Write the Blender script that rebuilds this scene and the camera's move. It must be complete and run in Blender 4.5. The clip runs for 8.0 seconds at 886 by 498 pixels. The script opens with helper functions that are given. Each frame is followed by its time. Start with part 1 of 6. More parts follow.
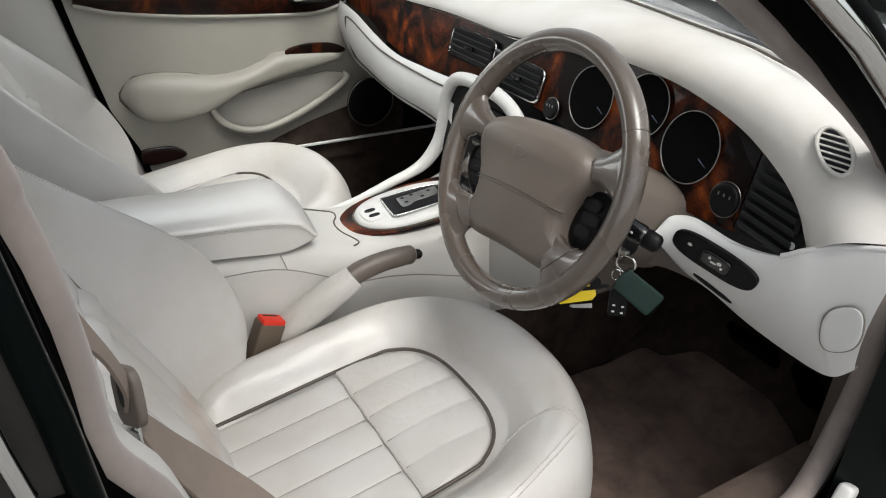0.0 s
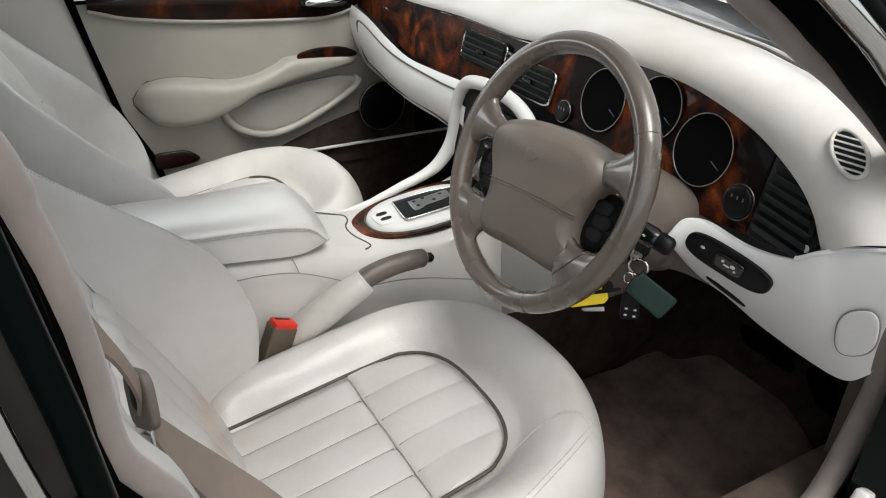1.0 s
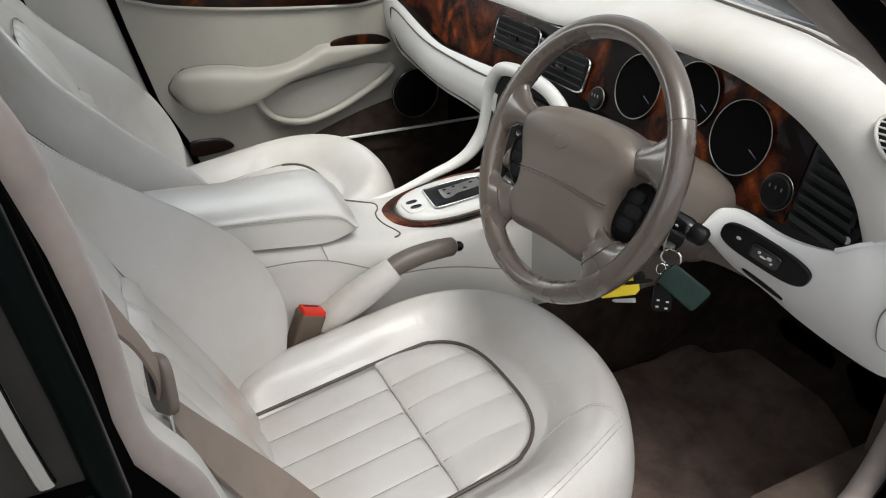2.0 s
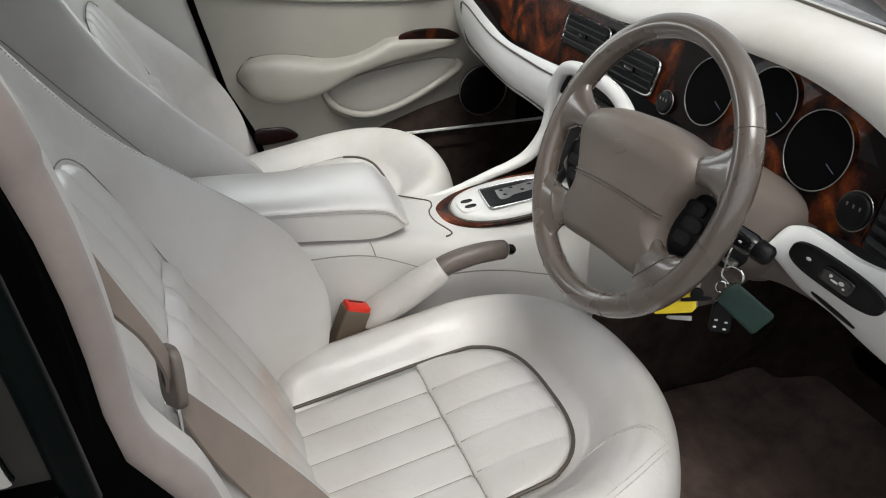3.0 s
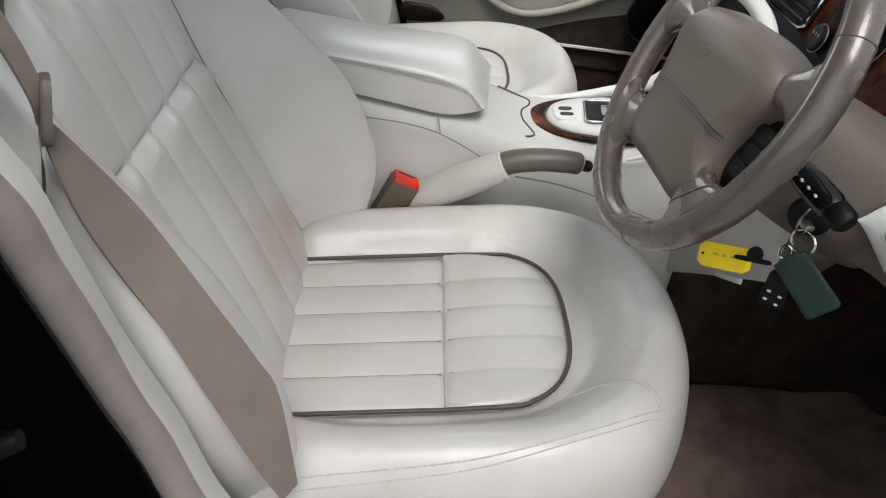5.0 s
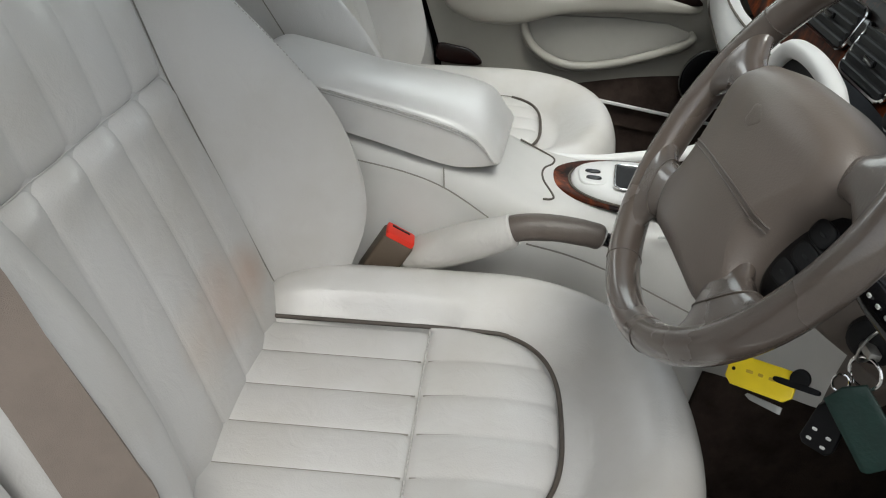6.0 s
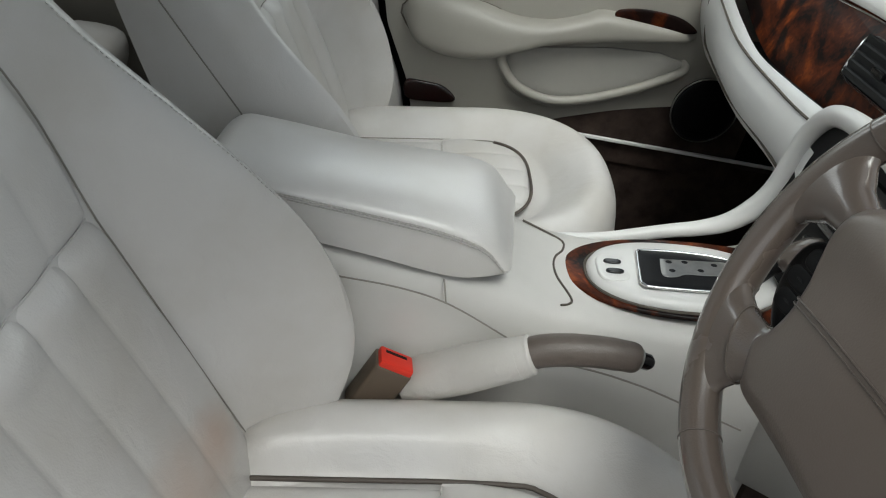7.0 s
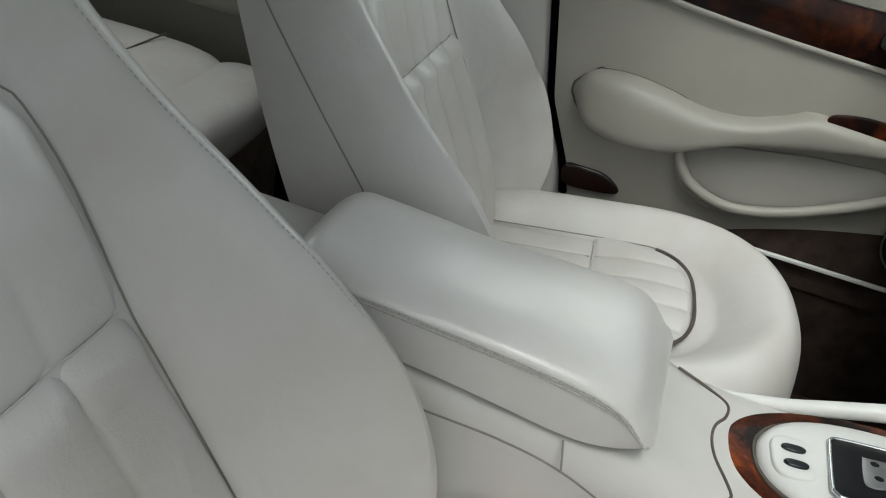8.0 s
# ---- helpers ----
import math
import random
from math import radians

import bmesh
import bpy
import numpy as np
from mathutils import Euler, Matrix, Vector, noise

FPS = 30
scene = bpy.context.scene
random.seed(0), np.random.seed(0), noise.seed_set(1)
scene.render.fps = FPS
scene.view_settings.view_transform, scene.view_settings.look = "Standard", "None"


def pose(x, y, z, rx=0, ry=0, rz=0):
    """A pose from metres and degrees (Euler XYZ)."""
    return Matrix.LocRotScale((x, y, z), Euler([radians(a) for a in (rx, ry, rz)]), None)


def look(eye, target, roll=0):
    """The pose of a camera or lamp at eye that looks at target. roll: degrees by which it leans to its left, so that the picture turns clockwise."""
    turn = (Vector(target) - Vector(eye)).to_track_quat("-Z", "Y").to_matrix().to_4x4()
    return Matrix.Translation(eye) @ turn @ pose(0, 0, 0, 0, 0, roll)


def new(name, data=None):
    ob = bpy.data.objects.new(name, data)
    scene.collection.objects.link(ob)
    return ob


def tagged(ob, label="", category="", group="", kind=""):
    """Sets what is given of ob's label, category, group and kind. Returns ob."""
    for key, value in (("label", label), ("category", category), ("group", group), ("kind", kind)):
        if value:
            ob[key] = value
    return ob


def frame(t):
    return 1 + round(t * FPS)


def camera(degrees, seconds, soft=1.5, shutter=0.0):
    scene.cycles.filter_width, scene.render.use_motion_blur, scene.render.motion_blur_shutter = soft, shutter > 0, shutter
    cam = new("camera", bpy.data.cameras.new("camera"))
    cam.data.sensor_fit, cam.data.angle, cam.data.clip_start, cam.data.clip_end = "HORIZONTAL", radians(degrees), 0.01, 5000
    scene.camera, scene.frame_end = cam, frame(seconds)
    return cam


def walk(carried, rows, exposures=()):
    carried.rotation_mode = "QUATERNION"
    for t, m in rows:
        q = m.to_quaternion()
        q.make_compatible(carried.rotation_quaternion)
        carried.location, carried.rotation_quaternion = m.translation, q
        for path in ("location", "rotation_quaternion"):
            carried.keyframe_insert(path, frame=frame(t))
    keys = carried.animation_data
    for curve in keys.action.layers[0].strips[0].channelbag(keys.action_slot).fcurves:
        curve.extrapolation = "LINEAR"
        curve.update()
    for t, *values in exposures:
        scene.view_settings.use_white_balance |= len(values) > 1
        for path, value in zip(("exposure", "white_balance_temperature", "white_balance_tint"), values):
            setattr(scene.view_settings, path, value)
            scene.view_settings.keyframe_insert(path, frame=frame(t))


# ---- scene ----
cam = camera(61.0, 8.0, 1.1)
PATH = [
    (0, (-0.088, -1.115, 1.037), (0.837, 0.371, 0.07), 2.9),
    (0.5, (-0.085, -1.114, 1.038), (0.827, 0.383, 0.074), 2.6),
    (1, (-0.087, -1.115, 1.037), (0.812, 0.391, 0.076), 2.3),
    (1.5, (-0.089, -1.116, 1.032), (0.808, 0.385, 0.063), 2.8),
    (1.7, (-0.083, -1.114, 1.031), (0.778, 0.396, 0.041), 2.4),
    (2.8, (-0.042, -1.11, 1.021), (0.65, 0.514, 0.08), 0.9),
    (3, (-0.029, -1.095, 1.017), (0.609, 0.518, 0.021), 1.6),
    (3.5, (0.018, -1.056, 1.012), (0.565, 0.555, -0.039), 3.1),
    (4, (0.064, -1.076, 0.972), (0.474, 0.505, -0.182), 7.0),
    (4.5, (0.107, -1.119, 0.947), (0.362, 0.511, -0.184), 7.4),
    (4.7, (0.132, -1.116, 0.938), (0.347, 0.499, -0.221), 8.1),
    (5.8, (0.249, -0.983, 0.855), (0.35, 0.66, -0.281), 13.7),
    (6, (0.247, -0.954, 0.865), (0.29, 0.728, -0.215), 12.7),
    (6.5, (0.209, -0.848, 0.887), (0.226, 0.83, -0.201), 11.2),
    (7, (0.167, -0.734, 0.896), (0.349, 0.928, -0.201), 12.6),
    (7.5, (0.155, -0.635, 0.873), (0.213, 1.072, -0.168), 13.5),
    (8, (0.177, -0.558, 0.863), (-0.059, 1.131, -0.182), 14.1),
]
walk(cam, [(t, look(eye, target, roll)) for t, eye, target, roll in PATH],
     exposures=[(0, -0.53, 6680, 8), (3, -0.59, 6640, 8), (4.5, -0.68, 6600, 8), (6, -0.78, 6520, 5), (7, -0.98, 6480, 4), (8, -0.94, 6530, 3)])

# ---- light ----
world = bpy.data.worlds.new("world")
scene.world = world
world.use_nodes = True
wn = world.node_tree.nodes
sky = wn.new("ShaderNodeTexSky")
sky.sky_type = "NISHITA"
sky.sun_disc = False
sky.sun_elevation = radians(61)
sky.sun_rotation = radians(179)
sky.dust_density = 3.0
pale = wn.new("ShaderNodeHueSaturation")
pale.inputs["Saturation"].default_value = 0.35
world.node_tree.links.new(sky.outputs[0], pale.inputs["Color"])
world.node_tree.links.new(pale.outputs[0], wn["Background"].inputs[0])
wn["Background"].inputs[1].default_value = 0.28
sun = new("sun", bpy.data.lights.new("sun", "SUN"))
sun.data.energy = 1.9
sun.data.angle = radians(30)
sun.data.color = (0.995, 0.98, 0.98)
sun.matrix_world = look((0.25, -2.55, 4.5), (0.2, -0.3, 0.3))


def window_light(name, at, to, w, h, watts):
    """Daylight that falls in through one window's opening."""
    lamp = new(name, bpy.data.lights.new(name, "AREA"))
    lamp.data.shape, lamp.data.size, lamp.data.size_y, lamp.data.energy = "RECTANGLE", w, h, watts
    lamp.data.color = (0.96, 0.985, 1.0)
    lamp.matrix_world = look(at, to)


window_light("window_daylight", (0.36, 0.70, 0.94), (0.20, -0.30, 0.55), 0.56, 0.30, 1.35)
window_light("rear_window_daylight", (-0.55, 0.72, 0.95), (-0.50, -0.10, 0.35), 0.60, 0.28, 3.1)

# ---- materials ----
def mat(name, col, rough=0.5, metal=0.0, var=0.08, scale=6.0, bump=0.0, bscale=300.0, col2=None, coat=0.0, spec=0.5, sheen=0.0):
    m = bpy.data.materials.new(name)
    m.use_nodes = True
    nt = m.node_tree
    b = nt.nodes["Principled BSDF"]
    b.inputs["Roughness"].default_value = rough
    b.inputs["Metallic"].default_value = metal
    b.inputs["Coat Weight"].default_value = coat
    b.inputs["Coat Roughness"].default_value = 0.06
    b.inputs["Specular IOR Level"].default_value = spec
    b.inputs["Sheen Weight"].default_value = sheen
    tc = nt.nodes.new("ShaderNodeTexCoord")
    n1 = nt.nodes.new("ShaderNodeTexNoise")
    n1.inputs["Scale"].default_value = scale
    n1.inputs["Detail"].default_value = 6
    n1.inputs["Roughness"].default_value = 0.62
    nt.links.new(tc.outputs["Object"], n1.inputs["Vector"])
    r = nt.nodes.new("ShaderNodeValToRGB")
    c2 = col2 or tuple(c * (1 - var * 2) for c in col)
    r.color_ramp.elements[0].position = 0.3
    r.color_ramp.elements[0].color = (*c2, 1)
    r.color_ramp.elements[1].position = 0.62
    r.color_ramp.elements[1].color = (*col, 1)
    nt.links.new(n1.outputs["Fac"], r.inputs["Fac"])
    nt.links.new(r.outputs["Color"], b.inputs["Base Color"])
    if bump:
        n2 = nt.nodes.new("ShaderNodeTexNoise")
        n2.inputs["Scale"].default_value = bscale
        n2.inputs["Detail"].default_value = 3
        nt.links.new(tc.outputs["Object"], n2.inputs["Vector"])
        bp = nt.nodes.new("ShaderNodeBump")
        bp.inputs["Strength"].default_value = bump
        bp.inputs["Distance"].default_value = 0.002
        nt.links.new(n2.outputs["Fac"], bp.inputs["Height"])
        nt.links.new(bp.outputs["Normal"], b.inputs["Normal"])
    return m


def leather(name, col, rough=0.42, wrinkle=0.25, stain=None, coat=0.12, crack=0.0, gloss=0.22):
    """Grained leather: fine pebble, soft wrinkles, faint soiling."""
    m = bpy.data.materials.new(name)
    m.use_nodes = True
    nt = m.node_tree
    N, L = nt.nodes, nt.links
    b = N["Principled BSDF"]
    b.inputs["Coat Weight"].default_value = coat
    b.inputs["Coat Roughness"].default_value = gloss
    tc = N.new("ShaderNodeTexCoord")
    soil = N.new("ShaderNodeTexNoise")
    soil.inputs["Scale"].default_value = 7.0
    soil.inputs["Detail"].default_value = 7
    L.new(tc.outputs["Object"], soil.inputs["Vector"])
    ramp = N.new("ShaderNodeValToRGB")
    ramp.color_ramp.elements[0].position = 0.28
    ramp.color_ramp.elements[0].color = (col[0] * 0.86, col[1] * 0.84, col[2] * 0.80, 1)
    ramp.color_ramp.elements[1].position = 0.6
    ramp.color_ramp.elements[1].color = (*col, 1)
    L.new(soil.outputs["Fac"], ramp.inputs["Fac"])
    out = ramp.outputs["Color"]
    if stain:
        for (p, rad, c) in stain:
            vm = N.new("ShaderNodeVectorMath")
            vm.operation = "DISTANCE"
            vm.inputs[1].default_value = p
            L.new(tc.outputs["Object"], vm.inputs[0])
            sub = N.new("ShaderNodeMath")
            sub.operation = "MULTIPLY_ADD"
            sub.inputs[1].default_value = 0.09
            L.new(soil.outputs["Fac"], sub.inputs[0])
            L.new(vm.outputs["Value"], sub.inputs[2])
            mr = N.new("ShaderNodeMapRange")
            mr.inputs["From Min"].default_value = rad + 0.045
            mr.inputs["From Max"].default_value = 0.045
            mr.inputs["To Min"].default_value = 0.0
            mr.inputs["To Max"].default_value = 0.42
            L.new(sub.outputs[0], mr.inputs["Value"])
            mx = N.new("ShaderNodeMix")
            mx.data_type = "RGBA"
            L.new(mr.outputs[0], mx.inputs["Factor"])
            L.new(out, mx.inputs["A"])
            mx.inputs["B"].default_value = (*c, 1)
            out = mx.outputs["Result"]
    L.new(out, b.inputs["Base Color"])
    rr = N.new("ShaderNodeMapRange")
    rr.inputs["To Min"].default_value = rough + 0.08
    rr.inputs["To Max"].default_value = rough - 0.06
    L.new(soil.outputs["Fac"], rr.inputs["Value"])
    L.new(rr.outputs[0], b.inputs["Roughness"])
    vor = N.new("ShaderNodeTexVoronoi")
    vor.inputs["Scale"].default_value = 620.0
    L.new(tc.outputs["Object"], vor.inputs["Vector"])
    wr = N.new("ShaderNodeTexNoise")
    wr.inputs["Scale"].default_value = 26.0
    wr.inputs["Detail"].default_value = 4
    wr.inputs["Distortion"].default_value = 1.2
    L.new(tc.outputs["Object"], wr.inputs["Vector"])
    b1 = N.new("ShaderNodeBump")
    b1.inputs["Strength"].default_value = 0.22
    b1.inputs["Distance"].default_value = 0.0006
    L.new(vor.outputs["Distance"], b1.inputs["Height"])
    soft = N.new("ShaderNodeTexNoise")
    soft.inputs["Scale"].default_value = 9.0
    soft.inputs["Detail"].default_value = 2
    soft.inputs["Distortion"].default_value = 0.6
    L.new(tc.outputs["Object"], soft.inputs["Vector"])
    both = N.new("ShaderNodeMath")
    both.operation = "MULTIPLY_ADD"
    both.inputs[1].default_value = 2.2
    L.new(soft.outputs["Fac"], both.inputs[0])
    L.new(wr.outputs["Fac"], both.inputs[2])
    b2 = N.new("ShaderNodeBump")
    b2.inputs["Strength"].default_value = wrinkle
    b2.inputs["Distance"].default_value = 0.004
    L.new(both.outputs[0], b2.inputs["Height"])
    L.new(b1.outputs["Normal"], b2.inputs["Normal"])
    last = b2
    if crack:
        # fine worn creases in patches
        bend = N.new("ShaderNodeVectorMath")
        bend.operation = "MULTIPLY_ADD"
        bend.inputs[1].default_value = (0.05, 0.05, 0.05)
        L.new(wr.outputs["Color"], bend.inputs[0])
        L.new(tc.outputs["Object"], bend.inputs[2])
        net = N.new("ShaderNodeTexVoronoi")
        net.feature = "DISTANCE_TO_EDGE"
        net.inputs["Scale"].default_value = 32.0
        L.new(bend.outputs[0], net.inputs["Vector"])
        thin = N.new("ShaderNodeMapRange")
        thin.inputs["From Max"].default_value = 0.035
        L.new(net.outputs["Distance"], thin.inputs["Value"])
        patch = N.new("ShaderNodeMapRange")
        patch.inputs["From Min"].default_value = 0.50
        patch.inputs["From Max"].default_value = 0.66
        L.new(soft.outputs["Fac"], patch.inputs["Value"])
        b3 = N.new("ShaderNodeBump")
        b3.inputs["Distance"].default_value = 0.0015
        patch.inputs["To Max"].default_value = crack
        L.new(patch.outputs[0], b3.inputs["Strength"])
        L.new(thin.outputs[0], b3.inputs["Height"])
        L.new(b2.outputs["Normal"], b3.inputs["Normal"])
        last = b3
    L.new(last.outputs["Normal"], b.inputs["Normal"])
    return m


def burl(name, glow=1.0):
    """Lacquered walnut burl veneer; glow scales the figure from dark to bright."""
    m = bpy.data.materials.new(name)
    m.use_nodes = True
    nt = m.node_tree
    N, L = nt.nodes, nt.links
    b = N["Principled BSDF"]
    tc = N.new("ShaderNodeTexCoord")
    n1 = N.new("ShaderNodeTexNoise")
    n1.inputs["Scale"].default_value = 9
    n1.inputs["Detail"].default_value = 5
    n1.inputs["Distortion"].default_value = 1.5
    L.new(tc.outputs["Object"], n1.inputs["Vector"])
    n2 = N.new("ShaderNodeTexNoise")
    n2.inputs["Scale"].default_value = 90
    n2.inputs["Detail"].default_value = 5
    n2.inputs["Distortion"].default_value = 1.5
    L.new(tc.outputs["Object"], n2.inputs["Vector"])
    add = N.new("ShaderNodeMath")
    add.operation = "MULTIPLY_ADD"
    add.inputs[1].default_value = 0.20
    L.new(n2.outputs["Fac"], add.inputs[0])
    L.new(n1.outputs["Fac"], add.inputs[2])
    r = N.new("ShaderNodeValToRGB")
    r.color_ramp.elements[0].position = 0.55
    r.color_ramp.elements[0].color = (0.006, 0.0025, 0.002, 1)
    r.color_ramp.elements[1].position = 0.92
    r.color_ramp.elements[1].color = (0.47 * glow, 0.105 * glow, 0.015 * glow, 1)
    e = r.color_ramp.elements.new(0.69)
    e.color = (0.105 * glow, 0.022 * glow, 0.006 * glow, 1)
    L.new(add.outputs[0], r.inputs["Fac"])
    L.new(r.outputs["Color"], b.inputs["Base Color"])
    b.inputs["Roughness"].default_value = 0.5
    b.inputs["Specular IOR Level"].default_value = 0.1
    b.inputs["Coat Weight"].default_value = 0.14
    b.inputs["Coat Roughness"].default_value = 0.03
    return m


def glass(name):
    m = bpy.data.materials.new(name)
    m.use_nodes = True
    b = m.node_tree.nodes["Principled BSDF"]
    b.inputs["Transmission Weight"].default_value = 1.0
    b.inputs["Roughness"].default_value = 0.0
    b.inputs["IOR"].default_value = 1.03
    b.inputs["Base Color"].default_value = (0.80, 0.845, 0.82, 1)
    return m


CREAM = (0.60, 0.583, 0.565)
M_SEAT = leather("cream_leather", CREAM, rough=0.40, coat=0.45, gloss=0.17, wrinkle=0.42, crack=0.10, stain=[((-0.247, 0.128, 0.332), 0.042, (0.42, 0.19, 0.075)), ((-0.250, 0.055, 0.338), 0.060, (0.46, 0.23, 0.10)), ((-0.252, -0.016, 0.34), 0.06, (0.56, 0.42, 0.30))])
M_PAD = leather("cream_dash_leather", (0.69, 0.67, 0.645), rough=0.46, wrinkle=0.04)
M_TRIM = mat("cream_trim", (0.585, 0.57, 0.545), 0.42, var=0.04, bump=0.12, bscale=900)
M_WHITE = mat("pale_satin_plastic", (0.80, 0.80, 0.79), 0.30, var=0.03, bump=0.05, bscale=900)
# dimmer copy of the pale plastic: the console's weaker light is in its colour
M_WHITE_DIM = mat("dimmed_satin_plastic", (0.69, 0.685, 0.67), 0.34, var=0.04, bump=0.08, bscale=900)
# cream door vinyl, darkened: the roof's shade on the door is in its colour
M_DOORC = mat("shaded_cream_door_vinyl", (0.320, 0.305, 0.271), 0.45, var=0.05, bump=0.15, bscale=700)
M_CLOTH = mat("cream_fabric", (0.31, 0.298, 0.275), 0.8, var=0.06, bump=0.3, bscale=1200)
M_PIPE = mat("dark_piping", (0.085, 0.068, 0.055), 0.5, var=0.15, scale=40)
M_STITCH = mat("stitching", (0.60, 0.58, 0.55), 0.8, var=0.2, scale=400)
M_GROOVE = mat("seam_shadow_gap", (0.10, 0.085, 0.07), 0.8, var=0.1, scale=60)
M_TAUPE = leather("taupe_leather", (0.110, 0.088, 0.075), rough=0.26, wrinkle=0.03, coat=1.0, gloss=0.12)
M_BOSS = leather("taupe_boss_leather", (0.160, 0.131, 0.112), rough=0.40, wrinkle=0.03, coat=0.12, gloss=0.3)
M_TAUPEP = mat("taupe_plastic", (0.130, 0.108, 0.093), 0.5, var=0.06, bump=0.12, bscale=800)
M_VELOUR = mat("taupe_velour_seal", (0.285, 0.240, 0.222), 0.95, var=0.10, scale=25, bump=0.2, bscale=2500, sheen=0.3)
M_BELT = mat("taupe_webbing", (0.235, 0.19, 0.16), 0.75, var=0.06, scale=30, bump=0.4, bscale=1800)
M_CARPET = mat("brown_carpet", (0.070, 0.050, 0.042), 1.0, var=0.25, scale=22, bump=1.0, bscale=900, spec=0.1)
M_MAT = mat("brown_mat_pile", (0.27, 0.197, 0.167), 1.0, var=0.25, scale=14, bump=1.0, bscale=1100, spec=0.1)
M_SILLC = mat("tan_carpet", (0.19, 0.145, 0.122), 1.0, var=0.18, scale=20, bump=1.0, bscale=900, spec=0.1)
M_WOOD = burl("walnut_burl")
# the same veneer for the doors, dimmed in colour where it mirrors the dark roof
M_WOOD_SHADE = burl("shaded_walnut", 0.28)
M_BLACK = mat("black_plastic", (0.006, 0.006, 0.007), 0.42, var=0.2, scale=40, bump=0.1, bscale=900, spec=0.2)
M_GLOSSB = mat("gloss_black", (0.006, 0.006, 0.007), 0.14, var=0.1, coat=0.2)
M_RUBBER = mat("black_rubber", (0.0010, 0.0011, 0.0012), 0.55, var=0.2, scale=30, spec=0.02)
M_CHROME = mat("chrome", (0.80, 0.80, 0.79), 0.10, metal=1.0, var=0.03)
M_DULL = mat("dull_metal", (0.45, 0.44, 0.42), 0.35, metal=1.0, var=0.1, scale=60)
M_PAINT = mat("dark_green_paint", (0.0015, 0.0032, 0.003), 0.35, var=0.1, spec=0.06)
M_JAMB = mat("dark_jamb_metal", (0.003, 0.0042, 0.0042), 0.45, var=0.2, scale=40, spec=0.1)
# the body's dark green, greyed: part of the sky's reflection is in the base colour
M_BONNET = mat("sky_paled_green_paint", (0.10, 0.12, 0.11), 0.15, var=0.1, coat=1.0)
M_GRIP = mat("dark_taupe_leather", (0.115, 0.092, 0.078), 0.38, var=0.12, scale=30, bump=0.25, bscale=700)
M_BUCKLE = mat("brown_buckle_plastic", (0.115, 0.085, 0.060), 0.45, var=0.06, bump=0.1)
M_SEAM = mat("fine_seam", (0.27, 0.25, 0.22), 0.8, var=0.1, scale=60)
M_RED = mat("red_plastic", (0.75, 0.03, 0.012), 0.38, var=0.05)
M_REDLENS = mat("dark_red_lens", (0.008, 0.0011, 0.001), 0.2, var=0.1, coat=0.15)
M_YELLOW = mat("yellow_plastic", (0.80, 0.60, 0.02), 0.4, var=0.06, scale=30)
M_GREEN = mat("green_leather", (0.004, 0.026, 0.020), 0.5, var=0.15, scale=60, bump=0.2)
M_FAINT = mat("faint_dial_print", (0.10, 0.12, 0.19), 0.6, var=0.1)
M_SLAT = mat("dark_grey_slat", (0.020, 0.021, 0.022), 0.42, var=0.1, spec=0.2)
M_COWL = mat("grey_cowl_plastic", (0.42, 0.43, 0.43), 0.5, var=0.2, scale=12)
M_DIAL = mat("matt_dial_black", (0.004, 0.004, 0.004), 0.9, var=0.1, spec=0.05)
M_PRINT = mat("pale_print", (0.62, 0.62, 0.60), 0.5, var=0.05)
M_GLASS = glass("window_glass")
M_DARKGLASS = mat("dark_tinted_glass", (0.030, 0.029, 0.027), 0.3, var=0.1, spec=0.1)
# asphalt ground, lightened so that it bounces more light up into the car
M_BOUNCE_GROUND = mat("pale_bounce_ground", (0.30, 0.295, 0.28), 0.9, var=0.25, scale=8, bump=0.6, bscale=60)
M_HEDGE = mat("far_foliage", (0.05, 0.075, 0.035), 0.9, var=0.35, scale=2.0)


# ---- helpers for shapes ----
ORG = {}


def cr(points, n, closed=False):
    """A smooth curve through the points, n samples."""
    P = [Vector(p) for p in points]
    k = len(P)
    out = []
    segs = k if closed else k - 1
    for i in range(n):
        f = i / (n if closed else n - 1) * segs
        j = min(int(f), segs - 1)
        t = f - j
        if closed:
            a, b, c, d = P[(j - 1) % k], P[j % k], P[(j + 1) % k], P[(j + 2) % k]
        else:
            a, b, c, d = P[max(j - 1, 0)], P[j], P[min(j + 1, k - 1)], P[min(j + 2, k - 1)]
        out.append(0.5 * (2 * b + (c - a) * t + (2 * a - 5 * b + 4 * c - d) * t * t + (3 * b - a - 3 * c + d) * t ** 3))
    return out


def lerp(table, x):
    """Piecewise linear-smooth look-up in rows of (x, y)."""
    if x <= table[0][0]:
        return table[0][1]
    for (a, ya), (b, yb) in zip(table, table[1:]):
        if x <= b:
            t = (x - a) / (b - a)
            return ya + (yb - ya) * t
    return table[-1][1]


def smoothtab(table, n=160):
    """The same table made smooth by a spline, as a function."""
    pts = cr([(x, y, 0) for x, y in table], n)
    rows = [(p.x, p.y) for p in pts]
    return lambda x: lerp(rows, x)


def grid(fn, nu, nv, cu=False, cv=False, bm=None):
    """A sheet of nu by nv points fn(u, v) with u and v from 0 to 1."""
    bm = bm or bmesh.new()
    rows = []
    for i in range(nu):
        u = i / (nu if cu else nu - 1)
        rows.append([bm.verts.new(fn(u, j / (nv if cv else nv - 1))) for j in range(nv)])
    for i in range(nu if cu else nu - 1):
        for j in range(nv if cv else nv - 1):
            a, b = rows[i], rows[(i + 1) % nu]
            bm.faces.new((a[j], b[j], b[(j + 1) % nv], a[(j + 1) % nv]))
    return bm


